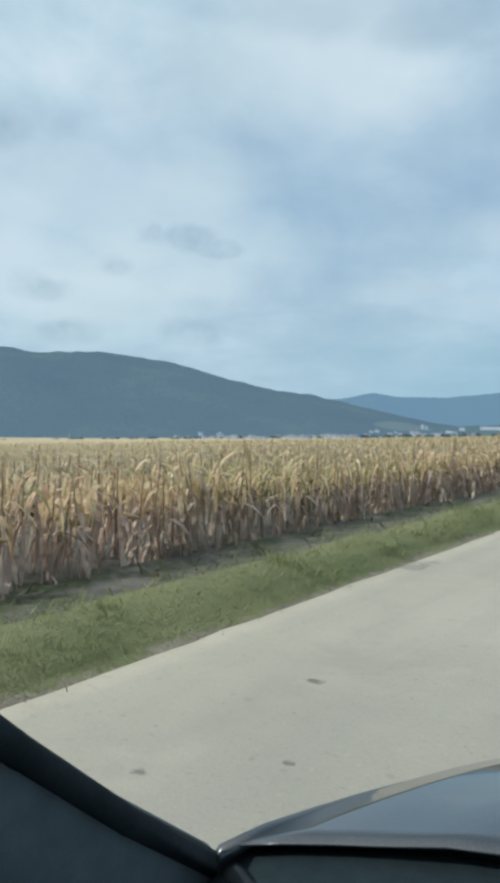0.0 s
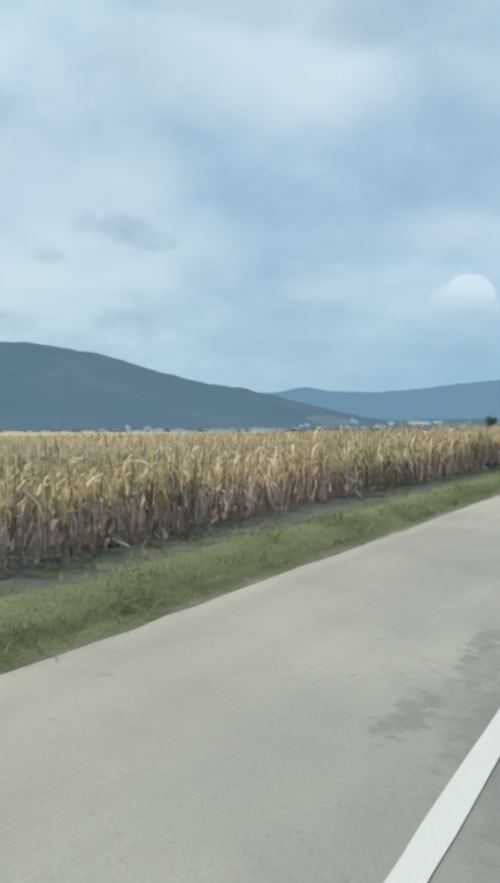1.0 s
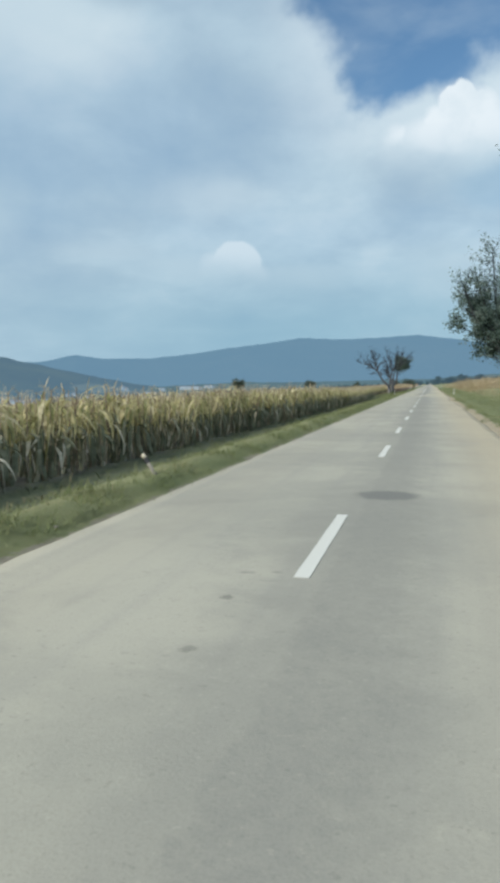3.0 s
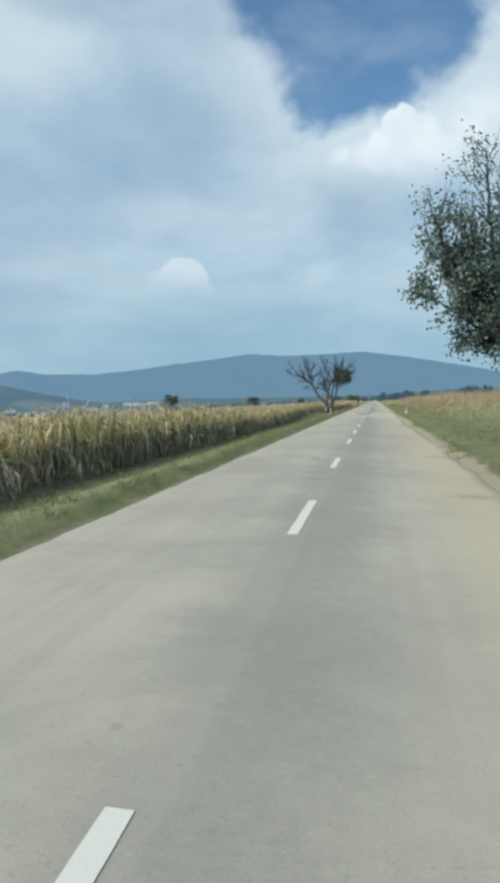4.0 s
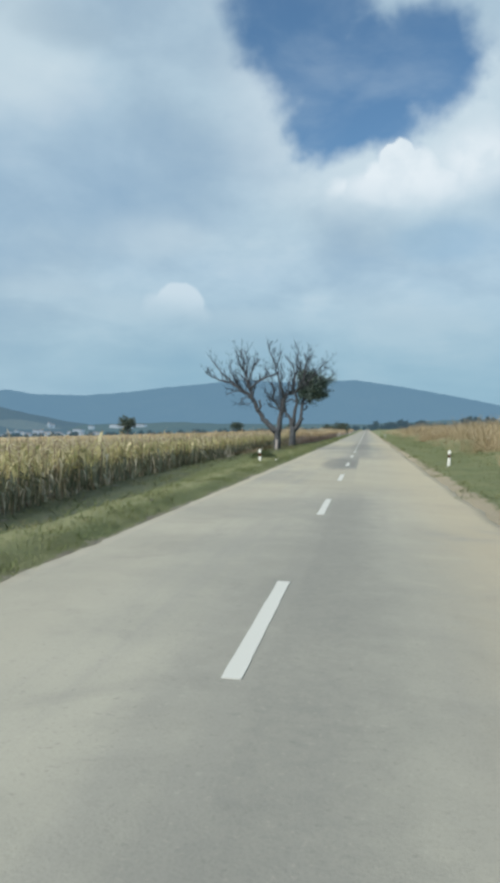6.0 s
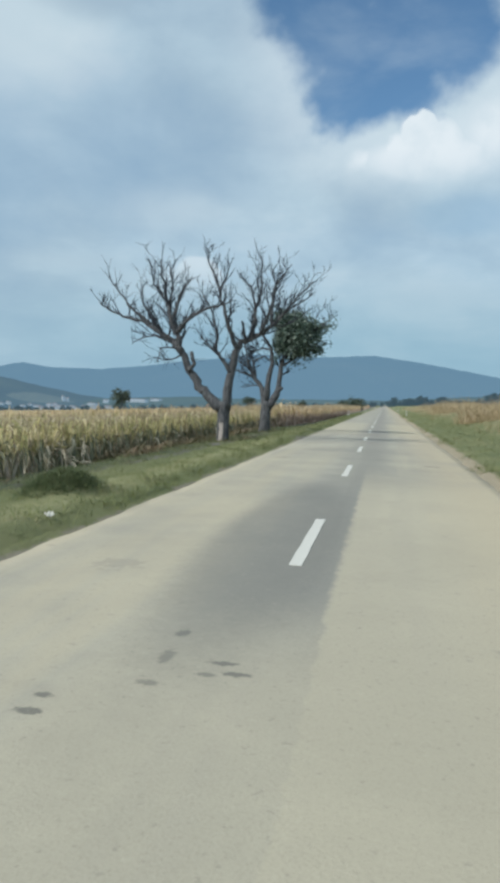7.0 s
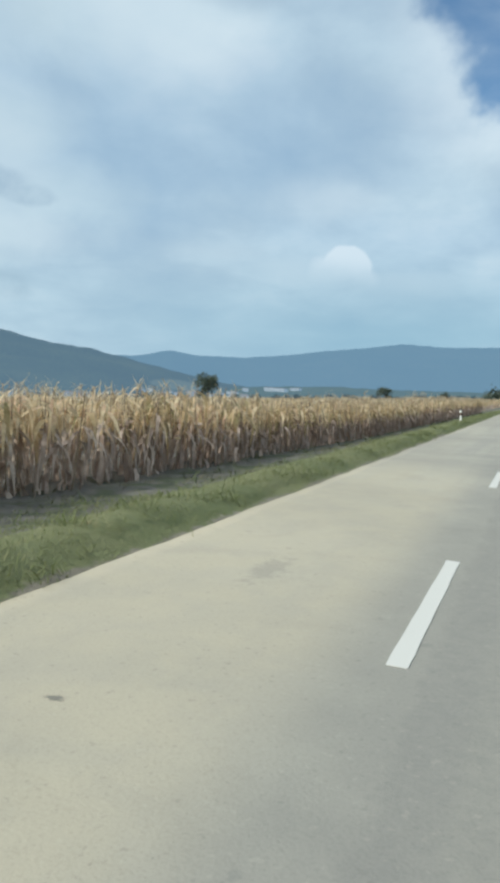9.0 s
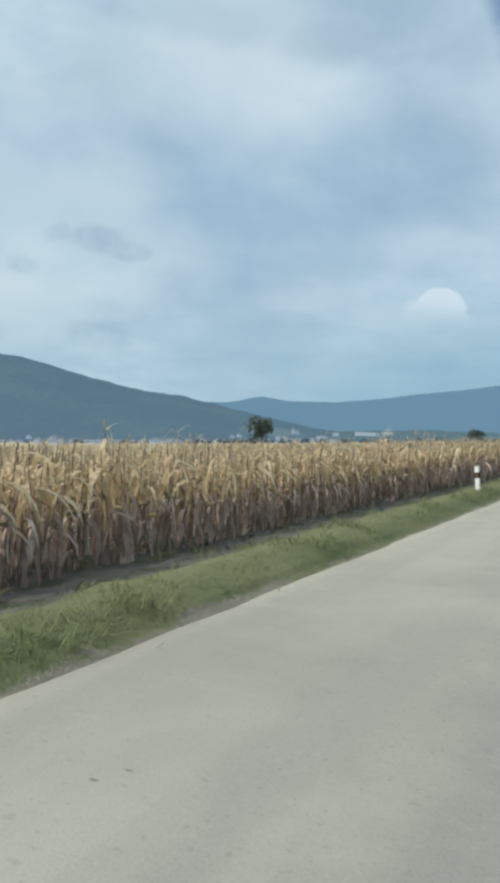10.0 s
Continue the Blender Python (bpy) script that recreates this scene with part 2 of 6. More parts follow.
# oil, tar, mended places and other dark marks: x, y, half width, half length, strength
STAINS_AND_MARKS = ((0.42, 76.4, 0.42, 0.44, 1.7), (0.0, 105.3, 0.7, 0.3, 0.35), (2.5, 103.0, 0.5, 0.4, 0.4), (2.45, 137.2, 0.4, 0.6, 0.7), (-0.43, 71.0, 0.08, 0.10, 0.6), (-0.45, 71.75, 0.13, 0.07, 0.4), (-0.22, 71.8, 0.08, 0.06, 0.35), (-0.37, 69.9, 0.08, 0.11, 0.5),
          (-0.45, 20.3, 0.14, 0.5, 0.5), (-0.43, 21.9, 0.12, 0.6, 0.5), (-1.34, 192.15, 0.10, 0.10, 0.6), (-1.95, 185.1, 0.28, 0.25, 0.6), (-1.1, 189.6, 0.7, 1.2, 0.25),
          (-1.4, 214.8, 0.08, 0.05, 0.8), (-1.37, 217.8, 0.16, 0.6, 0.3), (-1.57, 238.1, 0.035, 0.02, 0.8), (-1.49, 238.25, 0.035, 0.02, 0.8), (-1.54, -4.19, 0.09, 0.07, 0.9), (-1.1, -5.22, 0.05, 0.04, 0.9), (-1.57, -5.68, 0.05, 0.05, 0.8), (2.6, 111.7, 0.5, 0.4, 0.4), (-2.3, 110.1, 0.5, 0.3, 0.3),
          (-0.4, 109.7, 0.35, 0.13, 0.7), (-0.1, 111.6, 0.42, 0.12, 0.7), (-0.6, 110.5, 0.16, 0.6, 0.5), (2.0, 184.3, 0.28, 0.25, 0.7),
          (-0.48, 195.6, 0.15, 0.35, 0.6), (0.0, 195.5, 0.10, 0.25, 0.6), (-2.5, 11.3, 0.25, 1.3, 0.6), (-2.5, -0.26, 0.16, 0.5, 0.7),
          (0.3, 20.6, 0.5, 1.4, 0.6), (-0.3, 21.4, 0.2, 0.8, 0.45), (0.3, 26.5, 0.5, 1.3, 0.5), (-1.57, 170.6, 0.3, 0.3, 0.3), (-0.88, 167.5, 0.09, 0.06, 0.8), (-0.86, 167.3, 0.12, 0.07, 0.8), (-0.46, 168.7, 0.07, 0.13, 0.8), (-0.44, 168.25, 0.07, 0.2, 0.6), (-0.42, 167.8, 0.10, 0.07, 0.6),
          (-0.09, 168.2, 0.13, 0.06, 0.8), (0.02, 168.04, 0.14, 0.06, 0.8), (-0.15, 168.0, 0.12, 0.06, 0.6), (-0.35, 173.2, 0.72, 5.2, 0.55))


def road_look(g, co):
    big = g.noise(co, 0.22, 5.0, 0.6)
    mid = g.noise(co, 1.4, 6.0, 0.65, 0.4)
    fine = g.noise(co, 60.0, 3.0, 0.7)
    mp = g.t.nodes.new("ShaderNodeMapping")
    mp.inputs["Scale"].default_value = (1.6, 0.05, 1.0)
    g.link(co, mp.inputs["Vector"])
    track = g.noise(mp.outputs[0], 1.3, 4.0, 0.55)
    sep = g.t.nodes.new("ShaderNodeSeparateXYZ")
    g.link(co, sep.inputs[0])
    x = sep.outputs[0]
    col = g.mix(g.step(big, 0.35, 0.68), (0.282, 0.272, 0.234), (0.358, 0.341, 0.286))
    col = g.mix(g.math("MULTIPLY", g.step(track, 0.44, 0.66), 0.45), col, (0.262, 0.253, 0.228))
    # soft grimy patches
    lane = g.math("MULTIPLY", g.step(x, 0.40, 0.36), g.step(x, -1.2, -0.5))
    lane = g.math("MULTIPLY", lane, g.math("MULTIPLY", g.step(sep.outputs[1], 168.0, 170.5), g.step(sep.outputs[1], 179.5, 177.0)))
    col = g.mix(g.math("MULTIPLY", lane, 0.42), col, (0.188, 0.190, 0.184))
    mott = g.noise(co, 0.75, 6.0, 0.68, 0.6)
    col = g.mix(g.math("MULTIPLY", g.step(mott, 0.50, 0.70), 0.34), col, (0.20, 0.196, 0.178))
    col = g.mix(g.math("MULTIPLY", g.step(mott, 0.46, 0.30), 0.30), col, (0.40, 0.378, 0.31))
    # bituminous strip along the middle joint
    seam = g.step(g.math("ABSOLUTE", g.math("ADD", g.math("SUBTRACT", x, 0.30), g.math("MULTIPLY", g.math("SUBTRACT", mid, 0.5), 1.6))), 1.0, 0.2)
    # a sandy stretch where the strip along the joint is worn away
    wavy = g.math("ADD", x, g.math("MULTIPLY", g.math("SUBTRACT", g.noise(co, 2.5, 5.0, 0.7), 0.5), 0.22))
    worn = g.math("MULTIPLY", g.step(wavy, 0.37, 0.45), g.math("MULTIPLY", g.step(sep.outputs[1], 156.0, 162.0), g.step(sep.outputs[1], 184.0, 176.0)))
    before = g.math("MULTIPLY", g.step(wavy, -1.2, -0.7), g.math("MULTIPLY", g.step(sep.outputs[1], 155.0, 161.0), g.step(sep.outputs[1], 170.3, 167.6)))
    worn = g.math("MAXIMUM", worn, g.math("MULTIPLY", before, 0.8))
    seam = g.math("MULTIPLY", seam, g.math("SUBTRACT", 1.0, worn))
    col = g.mix(g.math("MULTIPLY", seam, 0.45), col, (0.205, 0.20, 0.182))
    # the younger, coarser strip laid against the joint
    wander = g.math("MULTIPLY", g.math("SUBTRACT", g.noise(co, 3.0, 5.0, 0.7), 0.5), 0.35)
    strip = g.math("MULTIPLY", g.step(g.math("ADD", x, wander), 0.13, 0.21), g.step(g.math("ADD", x, g.math("MULTIPLY", wander, 3.0)), 1.25, 0.55))
    strip = g.math("MULTIPLY", strip, g.math("SUBTRACT", 1.0, worn))
    coarse = g.noise(co, 9.0, 5.0, 0.75)
    col = g.mix(g.math("MULTIPLY", strip, g.math("ADD", g.math("MULTIPLY", g.step(coarse, 0.35, 0.7), 0.3), 0.16)), col, (0.185, 0.182, 0.168))
    # sand and dust drifted on the sides and in the wheel gaps
    side = g.math("MAXIMUM", g.step(x, 1.0, 2.6), g.math("MULTIPLY", g.step(x, -1.0, -1.9), 0.14))
    dust = g.math("MULTIPLY", side, g.step(g.math("ADD", mid, big), 0.55, 1.0))
    col = g.mix(g.math("MULTIPLY", dust, 0.72), col, (0.40, 0.342, 0.243))
    # the second half of the road carries more yellow sand
    stretch = g.math("MAXIMUM", g.math("MULTIPLY", g.step(sep.outputs[1], 148.0, 166.0), g.step(sep.outputs[1], 198.0, 182.0)),
                     g.math("MULTIPLY", g.step(sep.outputs[1], 202.0, 213.0), g.step(sep.outputs[1], 234.0, 223.0)))
    sand = g.math("MULTIPLY", stretch, g.step(g.math("ADD", g.math("MULTIPLY", track, 0.6), g.math("MULTIPLY", big, 0.5)), 0.42, 0.68))
    sand = g.math("MULTIPLY", sand, g.step(g.math("ABSOLUTE", g.math("SUBTRACT", x, 0.2)), 0.3, 1.3))
    sand = g.math("MAXIMUM", sand, g.math("MULTIPLY", worn, 0.75))
    drift = g.math("MULTIPLY", g.math("MULTIPLY", g.step(sep.outputs[1], 199.0, 208.0), g.step(sep.outputs[1], 232.0, 222.0)), g.step(g.math("ABSOLUTE", g.math("SUBTRACT", x, 0.35)), 0.45, 1.1))
    sand = g.math("MAXIMUM", sand, g.math("MULTIPLY", drift, g.math("MULTIPLY_ADD", g.step(mid, 0.35, 0.65), 0.35, 0.6)))
    col = g.mix(g.math("MULTIPLY", sand, 0.55), col, (0.455, 0.402, 0.288))
    rag = g.math("MULTIPLY", g.math("SUBTRACT", g.noise(co, 8.0, 5.0, 0.7), 0.5), 3.4)
    rag_small = g.math("MULTIPLY", g.math("SUBTRACT", g.noise(co, 24.0, 4.0, 0.7), 0.5), 3.0)
    for sx, sy, rx, ry, k in STAINS_AND_MARKS:
        v = g.vec("MULTIPLY", g.vec("SUBTRACT", co, (sx, sy, 0.0)), (1.0 / rx, 1.0 / ry, 0.0))
        size = max(rx, ry)
        if size <= 0.2:
            away, lo, hi = g.math("MULTIPLY", rag_small, 0.5), 0.80, 0.35
        elif k > 0.9 or ry > 1.0:
            away, lo, hi = g.math("MULTIPLY", rag, 0.25 if k > 0.9 else min(1.0, 0.55 / size)), 1.25, 0.7
        else:
            away, lo, hi = g.math("MULTIPLY", rag, min(1.0, 0.55 / size)), 0.95, 0.45
        m = g.step(g.math("ADD", g.vec("LENGTH", v), away), lo, hi)
        col = g.mix(g.math("MULTIPLY", m, min(0.95, k * 0.95)), col, (0.105, 0.103, 0.095) if size <= 0.2 else (0.150, 0.148, 0.138))
    pit = g.t.nodes.new("ShaderNodeMapping")
    pit.inputs["Scale"].default_value = (1.0, 1.7, 1.0)
    g.link(co, pit.inputs["Vector"])
    pits = g.math("MULTIPLY", g.step(g.noise(pit.outputs[0], 6.0, 4.0, 0.6), 0.635, 0.70), g.step(big, 0.46, 0.60))
    col = g.mix(g.math("MULTIPLY", pits, 0.32), col, (0.17, 0.168, 0.155))
    spot = g.step(g.noise(co, 5.0, 2.0, 0.5), 0.70, 0.78)
    col = g.mix(g.math("MULTIPLY", spot, 0.35), col, (0.16, 0.16, 0.15))
    col = g.mix(g.math("MULTIPLY", g.step(fine, 0.45, 0.75), 0.3), col, g.mix(1.0, col, (0.6, 0.6, 0.6), "MULTIPLY"))
    grit = g.noise(co, 22.0, 2.0, 0.5)
    col = g.mix(g.math("MULTIPLY", g.step(grit, 0.64, 0.72), 0.14), col, (0.47, 0.44, 0.36))
    col = g.mix(g.math("MULTIPLY", g.step(grit, 0.35, 0.27), 0.35), col, (0.16, 0.155, 0.14))
    h = g.math("ADD", g.math("MULTIPLY", fine, 0.4), mid)
    return col, g.bump(h, 0.25, 0.02)


ROAD = surface("worn_asphalt", road_look, 0.85)


def paint_look(g, co):
    mid = g.noise(co, 2.5, 6.0, 0.7)
    fine = g.noise(co, 45.0, 3.0, 0.7)
    wear = g.step(g.math("ADD", g.math("MULTIPLY", mid, 0.6), g.math("MULTIPLY", fine, 0.5)), 0.62, 0.78)
    return g.mix(g.math("MULTIPLY", wear, 0.7), (0.53, 0.525, 0.49), (0.34, 0.33, 0.29)), g.bump(fine, 0.2, 0.01)


PAINT = surface("road_paint", paint_look, 0.7)


def verge_look(g, co):
    big = g.noise(co, 0.5, 5.0, 0.6)
    fine = g.noise(co, 22.0, 5.0, 0.7)
    col = g.mix(g.step(big, 0.35, 0.65), (0.128, 0.152, 0.066), (0.185, 0.195, 0.094))
    mid = g.noise(co, 5.0, 5.0, 0.7)
    # mown and drying along the crest of the strip
    sep = g.t.nodes.new("ShaderNodeSeparateXYZ")
    g.link(co, sep.inputs[0])
    far = g.step(g.math("ADD", sep.outputs[1], g.math("MULTIPLY", big, 20.0)), 34.0, 60.0)
    far = g.math("MULTIPLY", far, g.step(sep.outputs[1], 222.0, 196.0))
    crest = g.step(g.math("ABSOLUTE", g.math("ADD", g.math("ADD", sep.outputs[0], 3.62), g.math("MULTIPLY", g.math("SUBTRACT", big, 0.5), 0.9))), 0.62, 0.22)
    crest = g.math("MULTIPLY", crest, g.math("MULTIPLY_ADD", far, 0.55, 0.3))
    col = g.mix(crest, col, (0.27, 0.275, 0.142))
    col = g.mix(g.math("MULTIPLY", g.step(mid, 0.52, 0.72), 0.6), col, (0.085, 0.105, 0.045))
    return g.mix(g.math("MULTIPLY", g.step(fine, 0.50, 0.75), 0.6), col, (0.21, 0.19, 0.11)), g.bump(g.math("ADD", fine, mid), 0.9, 0.06)


def gravel_look(g, co):
    big = g.noise(co, 1.2, 5.0, 0.6)
    fine = g.noise(co, 30.0, 5.0, 0.75)
    col = g.mix(g.step(big, 0.3, 0.7), (0.195, 0.178, 0.142), (0.285, 0.262, 0.212))
    return g.mix(g.step(fine, 0.4, 0.75), col, (0.16, 0.14, 0.10)), g.bump(fine, 0.6, 0.03)


def soil_look(g, co):
    big = g.noise(co, 0.9, 5.0, 0.6)
    fine = g.noise(co, 16.0, 6.0, 0.75)
    col = g.mix(g.step(big, 0.3, 0.7), (0.110, 0.108, 0.100), (0.182, 0.172, 0.152))
    return g.mix(g.math("MULTIPLY", g.step(fine, 0.55, 0.75), 0.6), col, (0.20, 0.165, 0.115)), g.bump(fine, 0.8, 0.06)


def meadow_look(g, co):
    mp = g.t.nodes.new("ShaderNodeMapping")
    mp.inputs["Scale"].default_value = (0.25, 1.0, 1.0)
    g.link(co, mp.inputs["Vector"])
    strips = g.noise(mp.outputs[0], 0.006, 3.0, 0.5)
    fine = g.noise(co, 0.6, 6.0, 0.7)
    col = g.ramp(strips, [(0.36, (0.09, 0.135, 0.055)), (0.46, (0.235, 0.205, 0.10)), (0.54, (0.13, 0.17, 0.065)), (0.64, (0.30, 0.25, 0.14))])
    return g.mix(g.step(fine, 0.4, 0.75), col, g.mix(1.0, col, (0.7, 0.7, 0.65), "MULTIPLY")), g.bump(fine, 0.5, 0.1)


def fallow_look(g, co):
    big = g.noise(co, 0.012, 4.0, 0.6)
    fine = g.noise(co, 0.5, 6.0, 0.7)
    col = g.mix(g.step(big, 0.35, 0.65), (0.36, 0.295, 0.175), (0.47, 0.40, 0.265))
    return g.mix(g.step(fine, 0.4, 0.75), col, g.mix(1.0, col, (0.75, 0.73, 0.7), "MULTIPLY")), g.bump(fine, 0.5, 0.1)


FALLOW = surface("dry_far_field", fallow_look)


SHOULDERS = ((11.8, 3.0, 0.06), (241.6, 1.3, 0.10), (197.0, 3.0, 0.14))        # y, half length, width


def roadside_look(g, co):
    """Gravel rim, turf strip and bare field soil, with ragged borders."""
    sep = g.t.nodes.new("ShaderNodeSeparateXYZ")
    g.link(co, sep.inputs[0])
    x, y = sep.outputs[0], sep.outputs[1]
    turf, turf_bump = verge_look(g, co)
    stones = gravel_look(g, co)[0]
    soil = soil_look(g, co)[0]
    rag = g.math("ADD", g.math("MULTIPLY", g.math("SUBTRACT", g.noise(co, 0.9, 3.0, 0.6), 0.5), 1.1),
                 g.math("MULTIPLY", g.math("SUBTRACT", g.noise(co, 7.0, 4.0, 0.7), 0.5), 0.9))
    back = g.math("MULTIPLY", g.math("MULTIPLY", g.step(y, 148.0, 174.0), g.step(y, 224.0, 206.0)), 1.45)
    inward = g.math("ADD", g.math("ADD", x, 5.46), g.math("ADD", back, g.math("MULTIPLY", rag, 0.7)))
    col = g.mix(g.step(g.math("SUBTRACT", inward, g.math("MULTIPLY", g.math("MULTIPLY", g.step(y, 176.0, 188.0), g.step(y, 226.0, 212.0)), 0.55)), 1.75, 1.35), turf, soil)
    # low green creeps over most of the bare strip, darkened for the maize's shade
    shaded_creep = g.step(g.math("ADD", g.noise(co, 1.3, 5.0, 0.7), g.math("MULTIPLY", g.math("MULTIPLY", g.step(y, 34.0, 52.0), g.step(y, 222.0, 208.0)), 0.16)), 0.47, 0.60)
    col = g.mix(g.math("MULTIPLY", shaded_creep, g.math("MULTIPLY", g.math("MULTIPLY", g.step(g.math("ADD", x, back), -6.4, -5.6), g.step(g.math("ADD", x, back), -3.72, -4.05)), 0.85)), col, g.mix(g.step(g.noise(co, 9.0, 4.0, 0.7), 0.4, 0.65), (0.062, 0.082, 0.044), (0.105, 0.122, 0.062)))
    rim = g.math("ADD", g.math("MULTIPLY", g.math("SUBTRACT", g.noise(co, 0.8, 3.0, 0.6), 0.5), 0.45),
                 g.math("MULTIPLY", g.math("SUBTRACT", g.noise(co, 8.0, 4.0, 0.7), 0.5), 0.35))
    # worn shoulders where wheels have left the asphalt
    for sy, half, depth in SHOULDERS:
        rim = g.math("ADD", rim, g.math("MULTIPLY", g.math("MULTIPLY", g.step(g.math("ABSOLUTE", g.math("SUBTRACT", y, sy)), half, half * 0.4), depth), g.step(x, 0.0, -1.0)))
    stones = g.mix(g.math("MULTIPLY", g.step(x, 0.0, 1.0), 0.8), stones, (0.37, 0.315, 0.225))
    edge = g.math("MULTIPLY", g.step(g.math("ADD", x, rim), -2.74, -2.64), g.step(g.math("ADD", x, rim), 3.48, 3.28))
    col = g.mix(edge, col, stones)
    return col, turf_bump


ROADSIDE = surface("verge_and_soil", roadside_look)
MEADOW = surface("far_fields", meadow_look)

CORN_LEAF = leafy("dry_corn_leaf", [(0.0, (0.25, 0.265, 0.13)), (0.16, (0.39, 0.365, 0.19)), (0.34, (0.56, 0.43, 0.245)), (0.55, (0.72, 0.565, 0.36)),
                                    (0.80, (0.83, 0.71, 0.48)), (1.0, (0.66, 0.46, 0.32))], 0.5, green=(44.0, 72.0, 204.0, 226.0),
                  fresh_stops=[(0.0, (0.19, 0.225, 0.095)), (0.35, (0.36, 0.37, 0.165)), (0.7, (0.60, 0.545, 0.285)), (1.0, (0.80, 0.74, 0.50))])
# withered lower leaves; their dark green stops also paint in the shade below
CORN_LOW = leafy("withered_shaded_corn_leaf", [(0.0, (0.20, 0.20, 0.15)), (0.2, (0.32, 0.25, 0.21)), (0.5, (0.49, 0.38, 0.32)), (0.85, (0.68, 0.56, 0.47)),
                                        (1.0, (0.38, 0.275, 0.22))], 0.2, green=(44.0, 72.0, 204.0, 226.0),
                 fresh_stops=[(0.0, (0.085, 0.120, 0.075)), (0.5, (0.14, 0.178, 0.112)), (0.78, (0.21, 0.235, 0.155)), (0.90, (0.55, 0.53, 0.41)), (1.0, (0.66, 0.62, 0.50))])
CORN_STALK = leafy("corn_stalk", [(0.0, (0.20, 0.15, 0.115)), (0.5, (0.31, 0.25, 0.18)), (1.0, (0.48, 0.40, 0.29))], 0.05)
CORN_TASSEL = leafy("corn_tassel", [(0.0, (0.42, 0.35, 0.23)), (0.5, (0.60, 0.53, 0.37)), (1.0, (0.74, 0.68, 0.54))], 0.4)
STRAW = leafy("bleached_straw", [(0.0, (0.50, 0.44, 0.34)), (0.5, (0.70, 0.64, 0.52)), (1.0, (0.80, 0.76, 0.66))], 0.25)
GRASS = leafy("verge_grass", [(0.0, (0.145, 0.180, 0.074)), (0.5, (0.200, 0.230, 0.100)), (0.9, (0.275, 0.28, 0.138)), (1.0, (0.40, 0.365, 0.21))], 0.40)
CREST_GRASS = leafy("mown_dry_grass", [(0.0, (0.20, 0.225, 0.105)), (0.5, (0.285, 0.29, 0.15)), (0.85, (0.36, 0.345, 0.195)), (1.0, (0.46, 0.41, 0.26))], 0.38)
DARK_WEED = leafy("dark_weeds", [(0.0, (0.085, 0.120, 0.058)), (0.6, (0.125, 0.160, 0.078)), (1.0, (0.17, 0.195, 0.10))], 0.4)
BROWN_WEED = leafy("brown_weeds", [(0.0, (0.10, 0.105, 0.06)), (0.4, (0.165, 0.145, 0.085)), (0.8, (0.24, 0.19, 0.125)), (1.0, (0.33, 0.26, 0.18))], 0.3)
WEED = leafy("green_weeds", [(0.0, (0.075, 0.10, 0.045)), (0.5, (0.125, 0.145, 0.065)), (0.8, (0.17, 0.15, 0.085)), (1.0, (0.25, 0.19, 0.12))], 0.2)
DRY_GRASS = leafy("tall_dry_grass", [(0.0, (0.33, 0.28, 0.15)), (0.4, (0.49, 0.39, 0.245)), (0.75, (0.62, 0.52, 0.365)), (1.0, (0.42, 0.30, 0.20))], 0.35)
TREE_LEAF = leafy("tree_leaf", [(0.0, (0.064, 0.108, 0.090)), (0.5, (0.122, 0.180, 0.150)), (0.85, (0.185, 0.245, 0.208)), (1.0, (0.28, 0.34, 0.31))], 0.2, 0.42, spec=0.5)
# leaf tones made paler and bluer, distance haze put into the colour
HAZED_FAR_LEAF = leafy("hazed_far_leaf", [(0.0, (0.065, 0.092, 0.078)), (0.6, (0.10, 0.132, 0.105)), (1.0, (0.145, 0.17, 0.13))], 0.2)


def bark_look(g, co):
    mp = g.t.nodes.new("ShaderNodeMapping")
    mp.inputs["Scale"].default_value = (1.0, 1.0, 0.22)
    g.link(co, mp.inputs["Vector"])
    rid = g.noise(mp.outputs[0], 16.0, 6.0, 0.7, 0.4)
    big = g.noise(co, 1.3, 4.0, 0.6)
    col = g.mix(g.step(rid, 0.35, 0.68), (0.036, 0.040, 0.047), (0.128, 0.132, 0.142))
    col = g.mix(g.step(big, 0.64, 0.76), col, (0.27, 0.25, 0.225))
    return col, g.bump(rid, 0.9, 0.05)


BARK = surface("weathered_bark", bark_look)


def peeled_look(g, co):
    """The same bark, fallen off in a ragged patch over the foot of the trunk."""
    col, bump = bark_look(g, co)
    sep = g.t.nodes.new("ShaderNodeSeparateXYZ")
    g.link(co, sep.inputs[0])
    rag = g.math("MULTIPLY", g.math("SUBTRACT", g.noise(co, 4.0, 4.0, 0.6), 0.5), 0.9)
    low = g.step(g.math("ADD", sep.outputs[2], rag), 0.85, 0.70)
    face = g.step(g.math("ADD", g.math("ABSOLUTE", g.math("ADD", sep.outputs[0], 0.03)), g.math("MULTIPLY", rag, 0.25)), 0.09, 0.06)
    front = g.step(sep.outputs[1], 0.0, -0.08)
    bare = g.math("MULTIPLY", g.math("MULTIPLY", low, face), front)
    wood = g.mix(g.noise(co, 25.0, 4.0, 0.6), (0.30, 0.27, 0.255), (0.55, 0.50, 0.475))
    return g.mix(g.math("MULTIPLY", bare, 0.8), col, wood), bump


PEELED_BARK = surface("peeled_bark", peeled_look)
TWIG = plain("dead_twig", (0.030, 0.036, 0.048), 0.9, vary=0.4, scale=3.0)
WHITE = plain("white_plastic", (0.74, 0.74, 0.71), 0.5, vary=0.08)
BLACK = plain("black_band", (0.03, 0.03, 0.032), 0.5)
AMBER = plain("amber_reflector", (0.22, 0.10, 0.04), 0.25, vary=0.1)
STONE = plain("pale_stone", (0.20, 0.185, 0.16), 0.9, vary=0.35, scale=9.0)


